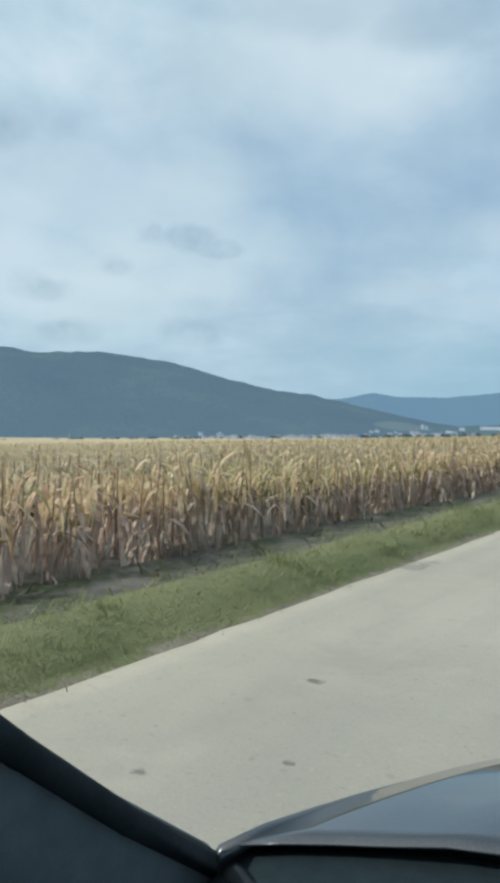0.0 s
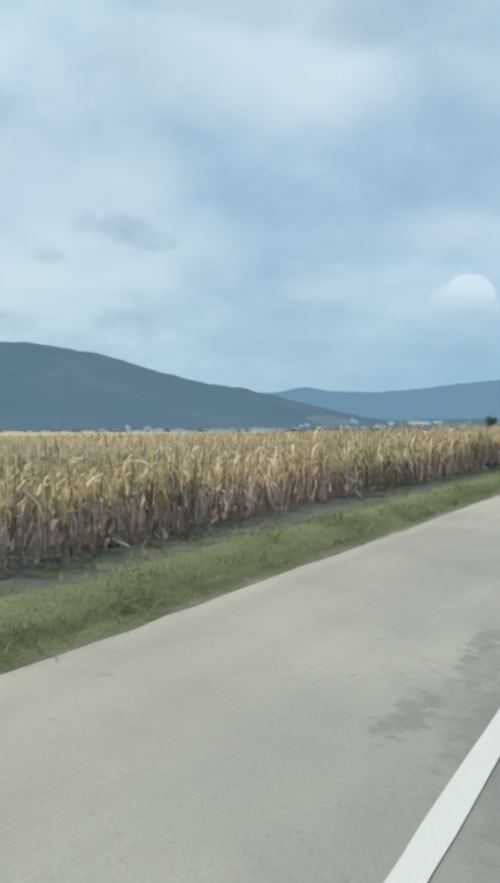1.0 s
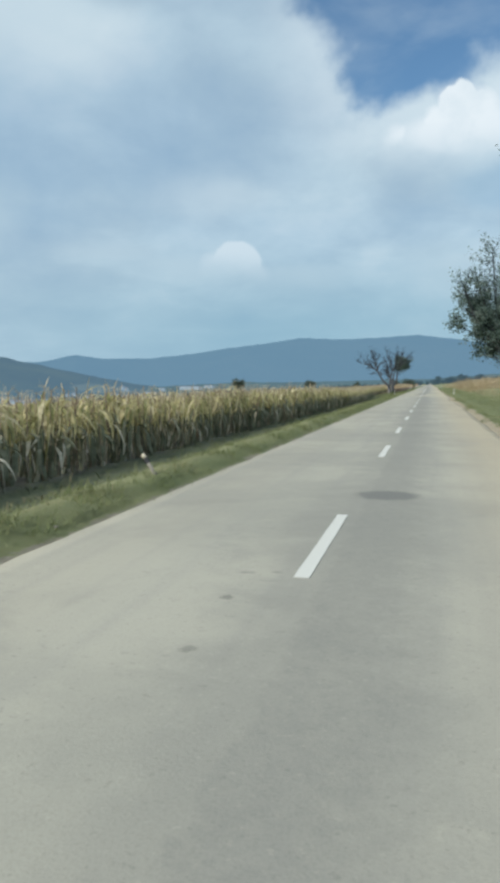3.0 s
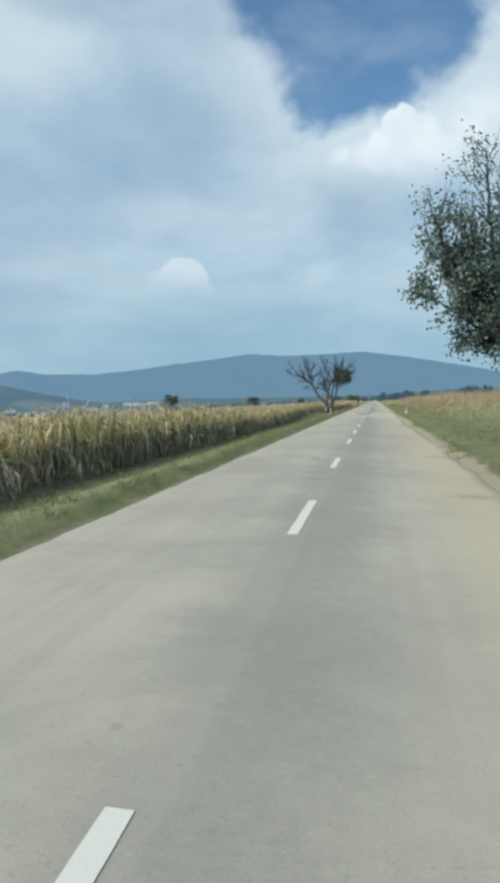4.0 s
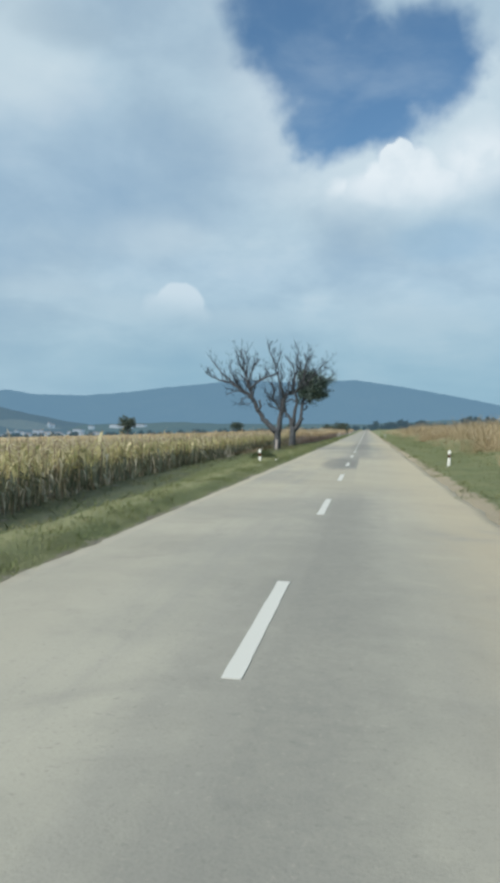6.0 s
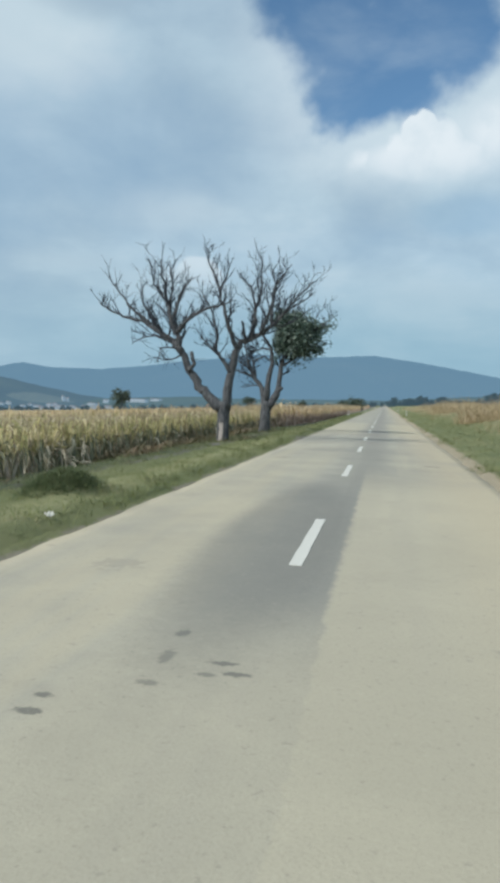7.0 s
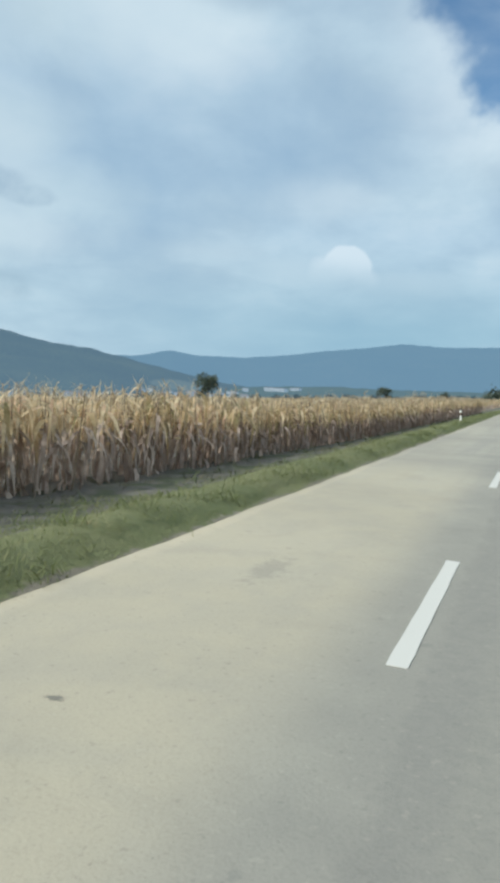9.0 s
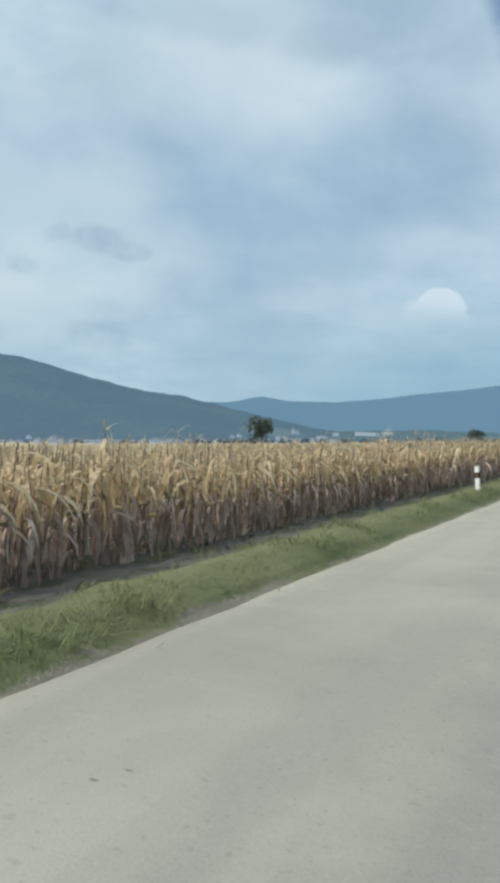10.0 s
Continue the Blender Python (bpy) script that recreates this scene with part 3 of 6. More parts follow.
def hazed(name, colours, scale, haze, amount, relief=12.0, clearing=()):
    """Distance seen through air: the wooded slope, and the air's light mixed in as emission."""
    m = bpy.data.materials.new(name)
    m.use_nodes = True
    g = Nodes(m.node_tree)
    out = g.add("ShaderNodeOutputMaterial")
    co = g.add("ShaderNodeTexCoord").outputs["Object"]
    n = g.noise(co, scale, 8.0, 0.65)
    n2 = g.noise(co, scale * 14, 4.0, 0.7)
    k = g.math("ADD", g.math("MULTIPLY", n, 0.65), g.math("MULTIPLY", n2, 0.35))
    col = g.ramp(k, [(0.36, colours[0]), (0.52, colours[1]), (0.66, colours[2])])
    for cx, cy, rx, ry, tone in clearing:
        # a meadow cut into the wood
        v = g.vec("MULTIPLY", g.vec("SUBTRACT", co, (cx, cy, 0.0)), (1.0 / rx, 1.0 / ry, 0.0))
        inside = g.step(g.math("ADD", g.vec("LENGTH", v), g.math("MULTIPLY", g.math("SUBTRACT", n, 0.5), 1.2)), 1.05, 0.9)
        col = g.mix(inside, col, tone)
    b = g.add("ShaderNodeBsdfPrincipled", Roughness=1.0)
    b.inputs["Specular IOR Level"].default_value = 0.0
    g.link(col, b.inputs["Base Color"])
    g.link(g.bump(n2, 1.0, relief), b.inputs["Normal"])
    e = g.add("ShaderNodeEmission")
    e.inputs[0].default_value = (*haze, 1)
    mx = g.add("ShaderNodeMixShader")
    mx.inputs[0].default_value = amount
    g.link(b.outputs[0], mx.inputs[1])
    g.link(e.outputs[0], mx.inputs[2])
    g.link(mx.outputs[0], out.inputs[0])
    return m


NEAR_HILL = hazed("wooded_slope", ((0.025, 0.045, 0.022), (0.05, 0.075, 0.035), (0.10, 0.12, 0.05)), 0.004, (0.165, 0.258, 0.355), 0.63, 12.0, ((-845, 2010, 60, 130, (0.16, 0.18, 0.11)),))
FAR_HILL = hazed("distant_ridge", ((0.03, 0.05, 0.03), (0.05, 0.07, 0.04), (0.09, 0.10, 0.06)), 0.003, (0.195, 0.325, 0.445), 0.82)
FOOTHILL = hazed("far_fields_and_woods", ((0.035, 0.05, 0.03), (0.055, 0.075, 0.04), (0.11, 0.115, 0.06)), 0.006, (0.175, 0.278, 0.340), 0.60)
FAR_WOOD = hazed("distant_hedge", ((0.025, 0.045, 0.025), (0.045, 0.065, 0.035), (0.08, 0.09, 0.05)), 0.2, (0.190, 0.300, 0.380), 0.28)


# ---------------------------------------------------------------- mesh helpers
def quads_mesh(name, verts, quads, mats, slots=None, smooth=False):
    """A mesh from arrays of corners and four-sided faces."""
    me = bpy.data.meshes.new(name)
    verts, quads = np.asarray(verts, dtype=np.float32), np.asarray(quads, dtype=np.int32)
    me.vertices.add(len(verts))
    me.vertices.foreach_set("co", verts.ravel())
    me.loops.add(quads.size)
    me.loops.foreach_set("vertex_index", quads.ravel())
    me.polygons.add(len(quads))
    me.polygons.foreach_set("loop_start", np.arange(0, quads.size, 4, dtype=np.int32))
    me.polygons.foreach_set("loop_total", np.full(len(quads), 4, dtype=np.int32))
    for m in mats:
        me.materials.append(m)
    if slots is not None:
        me.polygons.foreach_set("material_index", np.asarray(slots, dtype=np.int32))
    if smooth:
        me.polygons.foreach_set("use_smooth", np.ones(len(quads), dtype=bool))
    me.update(calc_edges=True)
    return me


def part(name, bm, material, parent, label="", smooth=False):
    """Links a bmesh as one mesh object under a thing or a part."""
    me = bpy.data.meshes.new(name)
    bm.to_mesh(me)
    bm.free()
    me.materials.append(material)
    if smooth:
        for p in me.polygons:
            p.use_smooth = True
    ob = new(name, me)
    ob.parent = parent
    return tagged(ob, label)


def hang(name, me, parent, label="", kind=""):
    ob = new(name, me)
    ob.parent = parent
    return tagged(ob, label, kind=kind)


def thing(name, place, label, category, group="", turn=0.0):
    ob = new(name)
    ob.matrix_basis = pose(*place, 0, 0, turn)
    return tagged(ob, label, category, group)


def block(a, b, bevel=0.0):
    bm = bmesh.new()
    bmesh.ops.create_cube(bm, size=1.0)
    for v in bm.verts:
        v.co = Vector([(a[i] + b[i]) / 2 + v.co[i] * (b[i] - a[i]) for i in range(3)])
    if bevel:
        bmesh.ops.bevel(bm, geom=bm.edges[:], offset=bevel, segments=2, affect="EDGES")
    return bm


def rod(bm, points, radii, sides=8):
    """A bent tapering rod through the points."""
    rings = []
    pts = [Vector(p) for p in points]
    for i, p in enumerate(pts):
        way = (pts[min(i + 1, len(pts) - 1)] - pts[max(i - 1, 0)]).normalized()
        a = way.orthogonal().normalized() if i == 0 else (a - way * a.dot(way)).normalized()
        b = way.cross(a)
        rings.append([bm.verts.new(p + (a * math.cos(6.2832 * k / sides) + b * math.sin(6.2832 * k / sides)) * radii[i]) for k in range(sides)])
    for r, s in zip(rings, rings[1:]):
        for k in range(sides):
            bm.faces.new((r[k], r[(k + 1) % sides], s[(k + 1) % sides], s[k]))
    bm.faces.new(rings[0][::-1])
    bm.faces.new(rings[-1])
    return bm


def smooth01(x, a, b):
    t = np.clip((np.asarray(x, dtype=float) - a) / (b - a), 0, 1)
    return t * t * (3 - 2 * t)


def scatter(templates, pts, yaw, scale, pick, lean=None):
    """Copies of small templates (verts, quads, slots), set at pts, as arrays."""
    V, Q, S, base = [], [], [], 0
    for k, (tv, tq, ts) in enumerate(templates):
        sel = np.nonzero(pick == k)[0]
        if not len(sel):
            continue
        c, s = np.cos(yaw[sel])[:, None], np.sin(yaw[sel])[:, None]
        sc = scale[sel]
        sc = sc[:, None] if sc.ndim == 1 else sc
        x, y, z = tv[:, 0][None] * sc[:, :1], tv[:, 1][None] * sc[:, :1], tv[:, 2][None] * sc[:, -1:]
        X, Y = x * c - y * s, x * s + y * c
        if lean is not None:
            X, Y = X + z * lean[sel, 0][:, None], Y + z * lean[sel, 1][:, None]
        v = np.stack([X + pts[sel, 0][:, None], Y + pts[sel, 1][:, None], z + pts[sel, 2][:, None]], -1)
        V.append(v.reshape(-1, 3))
        q = tq[None] + (np.arange(len(sel)) * len(tv))[:, None, None] + base
        Q.append(q.reshape(-1, 4))
        S.append(np.tile(ts, len(sel)))
        base += len(sel) * len(tv)
    return np.concatenate(V), np.concatenate(Q), np.concatenate(S)


def strip(root, way, up, length, width, arch, segs, r, twist=0.0, taper=0.15):
    """A blade that rises, arches and droops: verts and quads."""
    verts, quads = [], []
    way = np.array(way) / np.linalg.norm(way)
    side = np.cross(way, (0, 0, 1.0))
    side /= np.linalg.norm(side) + 1e-9
    p, ang = np.array(root, dtype=float), up
    step = length / segs
    for i in range(segs + 1):
        t = i / segs
        w = width * (min(1, 0.55 + t * 3) if t < 0.35 else 1 - (1 - taper) * (t - 0.35) / 0.65) / 2
        tw = twist * t
        sd = side * math.cos(tw) + np.array((0, 0, 1.0)) * math.sin(tw)
        verts += [p - sd * w, p + sd * w]
        ang = max(ang - arch / segs * (1.7 - 1.4 * t), -1.48)
        p = p + (way * math.cos(ang) + np.array((0, 0, 1.0)) * math.sin(ang)) * step
        p = p + r.normal(0, 0.012, 3) * length
    for i in range(segs):
        quads.append((2 * i, 2 * i + 1, 2 * i + 3, 2 * i + 2))
    return verts, quads


def join_strips(items):
    """items: (verts, quads, slot) -> one template."""
    V, Q, S = [], [], []
    for v, q, s in items:
        o = len(V)
        V += list(v)
        Q += [tuple(i + o for i in f) for f in q]
        S += [s] * len(q)
    return np.array(V, dtype=float), np.array(Q, dtype=int), np.array(S, dtype=int)


# ---------------------------------------------------------------- the lie of the land
ROAD_L, ROAD_R = -2.66, 3.05


def corn_edge(y):
    """Where the first row of the corn stands: it draws back round the two roadside trees."""
    return np.interp(np.asarray(y, dtype=float), [-14, 5, 40, 66, 80, 110, 150, 170, 178, 206, 222, 230, 241, 300],
                     [-5.6, -5.75, -6.0, -6.3, -6.2, -5.9, -5.85, -7.05, -7.23, -7.23, -6.4, -6.0, -5.45, -5.4])


def land(x, y):
    x, y = np.asarray(x, dtype=float), np.asarray(y, dtype=float)
    left = np.interp(-x, [2.6, 2.75, 3.05, 3.35, 3.65, 4.0, 4.4, 5.0, 5.5, 6.5, 100, 400, 1000, 2000, 4000], [-0.03, -0.01, 0.10, 0.13, 0.08, -0.05, -0.15, -0.24, -0.29, -0.31, -5.2, -20.5, -50.0, -75.0, -75.0])
    flat = np.interp(-x, [2.6, 2.75, 3.05, 3.5, 4.5, 6.2, 7.4, 100, 400, 1000, 2000, 4000], [-0.03, -0.01, 0.05, 0.06, -0.03, -0.18, -0.46, -5.2, -20.5, -50.0, -75.0, -75.0])
    k = smooth01(y, 148, 172) * (1 - smooth01(y, 205, 222))
    left = left * (1 - k) + flat * k
    right = np.interp(x, [3.0, 3.15, 3.45, 4.0, 5.0, 6.0, 9.0, 14, 60, 130, 400, 4000], [-0.02, -0.004, 0.05, 0.12, 0.12, 0.20, 0.75, 1.25, 3.0, 6.0, 15.0, 30.0])
    z = np.where(x < 0, left, right)
    z = np.where((x > ROAD_L + 0.1) & (x < ROAD_R - 0.1), -0.08, z)
    return z


def lump(x, y):
    """The small unevenness of the grassy strips."""
    x, y = np.asarray(x, dtype=float), np.asarray(y, dtype=float)
    out = np.zeros(x.shape)
    for i in np.nonzero(((np.abs(x) > 2.8) & (np.abs(x) < 9.0) & (y < 300)).ravel())[0]:
        a, b = x.flat[i], y.flat[i]
        mound = 0.30 * math.exp(-((a + 3.95) / 0.40) ** 2 - ((b - 174.9) / 0.75) ** 2)
        out.flat[i] = mound + 0.065 * noise.noise((a * 1.7, b * 0.9, 0.0)) + 0.045 * noise.noise((a * 4.2, b * 2.4, 4.0))
    return out


def build_ground():
    xs = [-4000, -2500, -1200, -600, -300, -150, -80, -50, -30, -20, -14, -10, -9, -8.4] + list(np.arange(-8, -2.95, 0.2)) + list(np.arange(-2.95, -2.5, 0.04)) \
        + [-1.5, 0, 1.5] + list(np.arange(2.8, 9, 0.25)) + [10, 12, 15, 20, 30, 50, 80, 150, 300, 600, 1200, 2500, 4000]
    ys = [-400, -150, -60, -30] + list(np.arange(-16, 300, 0.5)) + [305, 312, 320, 335, 350, 370, 400, 450, 500, 600, 800, 1100, 1500, 2200, 3200, 4900]
    xs, ys = np.array(xs, dtype=float), np.array(ys, dtype=float)
    X, Y = np.meshgrid(xs, ys)
    Z = land(X, Y)
    Z = Z + lump(X, Y)
    nx = len(xs)
    quads, slots = [], []
    for i in range(len(ys) - 1):
        for j in range(nx - 1):
            quads.append((i * nx + j, i * nx + j + 1, i * nx + nx + j + 1, i * nx + nx + j))
            xm = (xs[j] + xs[j + 1]) / 2
            if xm < -160:
                slots.append(2)
            elif xm > 40 or ys[i] > 600:
                slots.append(1)
            else:
                slots.append(0)
    me = quads_mesh("ground", np.stack([X, Y, Z], -1).reshape(-1, 3), quads, (ROADSIDE, MEADOW, FALLOW), slots, True)
    return tagged(new("ground", me), "flat farmland with grassy verges and dark field soil", "ground", kind="structure")


ground = build_ground()


def build_road():
    ys = list(np.arange(-60, 330, 0.4)) + [340, 360, 400, 460, 540, 700, 900, 1300, 1800]
    across = [-1.0, -0.985, -0.9, -0.7, -0.45, -0.2, 0.0, 0.2, 0.45, 0.7, 0.9, 0.985, 1.0]
    V, Q = [], []
    for y in ys:
        l = ROAD_L + 0.06 * noise.noise((0.0, y * 0.5, 1.0)) + 0.05 * noise.noise((0.0, y * 2.1, 5.0)) + 0.26 * math.exp(-((y - 12.0) / 2.0) ** 4)
        r = ROAD_R + 0.16 * noise.noise((3.0, y * 0.35, 2.0)) + 0.09 * noise.noise((3.0, y * 1.9, 6.0)) + 0.14 * math.exp(-((y - 117) / 5) ** 2) - 0.26 * math.exp(-((y - 139) / 6) ** 2)
        for a in across:
            x = l * -a if a < 0 else r * a
            z = 0.012 - 0.03 * a * a if abs(a) < 1 else -0.12
            V.append((x, y, z))
    n = len(across)
    for i in range(len(ys) - 1):
        for j in range(n - 1):
            Q.append((i * n + j, i * n + j + 1, (i + 1) * n + j + 1, (i + 1) * n + j))
    return tagged(new("road", quads_mesh("road", V, Q, (ROAD,), None, True)), "pale worn asphalt country road with sandy edges", "road", kind="structure")


road = build_road()
DASH_SHIFT = {5: -0.46, 8: -0.34, 9: 1.0, 12: -0.29, 13: 0.33, 14: -0.17, 20: 0.26, 22: -0.85, 25: 0.34}


def build_dashes():
    """Painted dashes of 3 m every 9 m on the middle of the road, with worn ends."""
    shapes = []
    for k in range(4):
        bm = bmesh.new()
        left, right = [], []
        for i in range(13):
            y = 3.0 * i / 12
            w = 0.062 + rnd.uniform(-0.004, 0.004)
            e = rnd.uniform(-0.03, 0.03) if i in (0, 12) else 0
            left.append(bm.verts.new((-w, y + e, 0.0)))
            right.append(bm.verts.new((w, y + e * 0.4, 0.0)))
        for i in range(12):
            bm.faces.new((left[i], right[i], right[i + 1], left[i + 1]))
        geo = bmesh.ops.extrude_face_region(bm, geom=bm.faces[:])
        for v in geo["geom"]:
            if isinstance(v, bmesh.types.BMVert):
                v.co.z += 0.005
        me = bpy.data.meshes.new("centre_dash")
        bm.to_mesh(me)
        bm.free()
        me.materials.append(PAINT)
        shapes.append(me)
    for k in range(-2, 72):
        ob = new("centre_dash", shapes[k % 4])
        ob.parent = road
        ob.location = (rnd.uniform(-0.012, 0.012), 9.0 * k + DASH_SHIFT.get(k, 0.0), 0.0125)
        tagged(ob, "white painted dash" if k == 0 else "")


build_dashes()


# ---------------------------------------------------------------- hills
def ridge(name, azs, els, dist, depth, base, mat, label, rough):
    """A long wooded hill whose skyline, seen from the road, rises by the given angles."""
    a = np.arange(azs[0], azs[-1] + 0.01, 0.3)
    el = np.interp(a, azs, els)
    k = np.array([0.2, 0.6, 0.2])
    el = np.convolve(np.pad(el, 1, mode="edge"), k, mode="valid")
    rows = np.linspace(0, 1, 26)
    V = []
    for s in rows:
        d = dist - depth * (1 - s * 1.25)
        f = math.sin(min(1.0, s / 0.8) * math.pi / 2) ** 1.25 if s < 0.8 else math.cos((s - 0.8) / 0.2 * 0.6)
        for az, e in zip(a, el):
            t = radians(az)
            top = dist * math.tan(radians(e)) + 1.5
            x, y = -math.sin(t) * d, 100 + math.cos(t) * d
            fold = noise.fractal((x * 0.0022, y * 0.0022, 1.0), 1.0, 2.0, 5)
            lump = noise.noise((x * 0.02, y * 0.02, 2.0))
            z = base + (top - base) * f * (1 + rough * fold * (1 - f)) + lump * 5.0 * f
            V.append((x, y, z if s > 0 else base - 30.0))
    n = len(a)
    Q = [(i * n + j + 1, i * n + j, (i + 1) * n + j, (i + 1) * n + j + 1) for i in range(len(rows) - 1) for j in range(n - 1)]
    return tagged(new(name, quads_mesh(name, V, Q, (mat,), None, True)), label, "hill", kind="structure")


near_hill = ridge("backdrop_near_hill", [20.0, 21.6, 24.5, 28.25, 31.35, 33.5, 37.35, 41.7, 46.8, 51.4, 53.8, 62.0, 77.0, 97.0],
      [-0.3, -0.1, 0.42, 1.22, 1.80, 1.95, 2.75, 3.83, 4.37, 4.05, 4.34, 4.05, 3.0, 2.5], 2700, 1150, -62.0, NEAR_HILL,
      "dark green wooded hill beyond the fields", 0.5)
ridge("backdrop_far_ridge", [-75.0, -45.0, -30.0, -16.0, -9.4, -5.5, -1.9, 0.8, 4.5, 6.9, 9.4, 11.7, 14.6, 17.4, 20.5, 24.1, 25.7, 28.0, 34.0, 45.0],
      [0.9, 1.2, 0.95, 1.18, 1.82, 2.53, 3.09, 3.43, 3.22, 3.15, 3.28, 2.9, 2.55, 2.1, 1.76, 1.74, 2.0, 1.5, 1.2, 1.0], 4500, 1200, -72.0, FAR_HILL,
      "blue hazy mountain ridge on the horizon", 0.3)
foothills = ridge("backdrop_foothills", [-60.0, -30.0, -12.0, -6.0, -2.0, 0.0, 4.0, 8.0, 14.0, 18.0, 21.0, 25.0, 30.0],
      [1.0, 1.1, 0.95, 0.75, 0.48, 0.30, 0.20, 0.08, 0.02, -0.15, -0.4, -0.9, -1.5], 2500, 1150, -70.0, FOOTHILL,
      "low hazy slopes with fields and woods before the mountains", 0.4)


from mathutils.bvhtree import BVHTree


# ---------------------------------------------------------------- corn
def corn_template(seed, height=1.46, leaves=11, segs=4, low=0.0):
    """One dry maize plant: stalk, arching leaves, tassel, a husked ear."""
    r = np.random.default_rng(seed)
    items = []
    bend = r.normal(0, 0.05, 2)
    sv, sq = [], []
    levels = (0.0, height * 0.5, height * 0.93) if low < 0.1 else (low, height * 0.93)
    for i, z in enumerate(levels):
        w = 0.0125 - 0.0055 * z / height
        cx, cy = bend * (z / height) ** 2
        sv += [(cx + w, cy, z), (cx, cy + w, z), (cx - w, cy, z), (cx, cy - w, z)]
    for i in range(len(levels) - 1):
        for k in range(4):
            sq.append((4 * i + k, 4 * i + (k + 1) % 4, 4 * i + 4 + (k + 1) % 4, 4 * i + 4 + k))
    items.append((sv, sq, 1))
    a0 = r.uniform(0, 6.28)
    for i in range(leaves):
        t = (i + r.uniform(0.1, 0.9)) / leaves
        z = max(low, 0.12) + (height * 0.90 - max(low, 0.12)) * t
        h = z / height
        a = a0 + math.pi * i + r.normal(0, 0.5)
        cx, cy = bend * h ** 2
        wide = r.uniform(0.045, 0.095)
        if h > 0.66:            # the uppermost leaves stand up in a fan and nod at the tip
            up, arch, length = r.uniform(0.15, 0.85), r.uniform(1.0, 3.0), r.uniform(0.40, 0.70)
        elif h > 0.36:          # broad arching leaves
            up, arch, length = r.uniform(0.2, 1.1), r.uniform(1.2, 4.0), r.uniform(0.45, 0.8)
        else:                   # dead leaves hanging down the stalk
            up, arch, length = r.uniform(-0.2, 0.7), r.uniform(1.6, 4.4), r.uniform(0.38, 0.66)
        v, q = strip((cx, cy, z), (math.cos(a), math.sin(a), 0), up, length, wide, arch, segs, r, r.normal(0, 0.9))
        # low leaves take the withered colour with shade painted into it
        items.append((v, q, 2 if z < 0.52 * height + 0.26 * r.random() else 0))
    tall = 1.25 if seed % 4 == 1 else 0.85
    for i in range((5 if low < 0.9 else 3) if seed % 3 == 0 else 1):
        a = r.uniform(0, 6.28)
        v, q = strip((bend[0], bend[1], height * 0.90), (math.cos(a), math.sin(a), 0), r.uniform(1.0, 1.5), tall * r.uniform(0.20, 0.40), 0.02, r.uniform(0.4, 1.6), 2 if low < 0.9 else 1, r)
        items.append((v, q, 3))
    if low < 0.1 and seed % 2 == 0:
        z, a = height * r.uniform(0.42, 0.55), r.uniform(0, 6.28)
        c = np.array((bend[0] * 0.25, bend[1] * 0.25, z))
        w = np.array((math.cos(a) * 0.45, math.sin(a) * 0.45, r.uniform(-0.9, 0.8)))
        w /= np.linalg.norm(w)
        s1 = np.cross(w, (0.3, 0.2, 0.9))
        s1 /= np.linalg.norm(s1)
        s2 = np.cross(w, s1)
        ev, eq = [], []
        for i, (l, rad) in enumerate(((0.0, 0.012), (0.07, 0.028), (0.16, 0.024), (0.23, 0.004))):
            for k in range(5):
                b = 6.2832 * k / 5
                ev.append(c + w * l + s1 * math.cos(b) * rad + s2 * math.sin(b) * rad)
        for i in range(3):
            for k in range(5):
                eq.append((5 * i + k, 5 * i + (k + 1) % 5, 5 * i + 5 + (k + 1) % 5, 5 * i + 5 + k))
        items.append((ev, eq, 0))
    return join_strips(items)


def sow(rows, spacing, y0, y1, templates, jitter=0.09, skip=0.08):
    pts = []
    for x_off in rows:
        ys = np.arange(y0, y1, spacing)
        ys = ys + rng.normal(0, spacing * 0.25, len(ys))
        ys = ys[rng.random(len(ys)) > skip]
        xs = corn_edge(ys) - x_off + rng.normal(0, jitter, len(ys))
        pts.append(np.stack([xs, ys, land(xs, ys) - 0.03], -1))
    pts = np.concatenate(pts)
    n = len(pts)
    patch = np.array([noise.noise((p[0] * 0.12, p[1] * 0.12, 3.0)) + 0.7 * noise.noise((p[0] * 0.9, p[1] * 0.9, 8.0)) for p in pts])
    size = 0.93 + 0.12 * patch + rng.normal(0, 0.07, n) + 0.14 * (rng.random(n) < 0.04) + 0.20 * smooth01(pts[:, 1], 36, 48) * (1 - smooth01(pts[:, 1], 110, 140)) + 0.09 * smooth01(pts[:, 1], 208, 218) + 0.12 * smooth01(pts[:, 1], 212, 219) * (1 - smooth01(pts[:, 1], 229, 236)) - 0.07 * (1 - smooth01(pts[:, 1], 32, 46))
    return scatter(templates, pts, rng.uniform(0, 6.28, n), size, rng.integers(0, len(templates), n), rng.normal(0, 0.10, (n, 2)))


FULL = [corn_template(100 + i) for i in range(12)]
UPPER = [corn_template(200 + i, leaves=6, segs=3, low=0.66) for i in range(8)]
INNER = [corn_template(250 + i, leaves=6, segs=2, low=0.66) for i in range(8)]
TOPS = [corn_template(300 + i, leaves=5, segs=2, low=0.93) for i in range(6)]
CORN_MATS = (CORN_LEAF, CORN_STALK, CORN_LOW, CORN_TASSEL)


def field(name, label, *made):
    V, Q, S, o = [], [], [], 0
    for v, q, s in made:
        V.append(v)
        Q.append(q + o)
        S.append(s)
        o += len(v)
    me = quads_mesh(name, np.concatenate(V), np.concatenate(Q), CORN_MATS, np.concatenate(S))
    return tagged(new(name, me), label, "corn", kind="stuff")


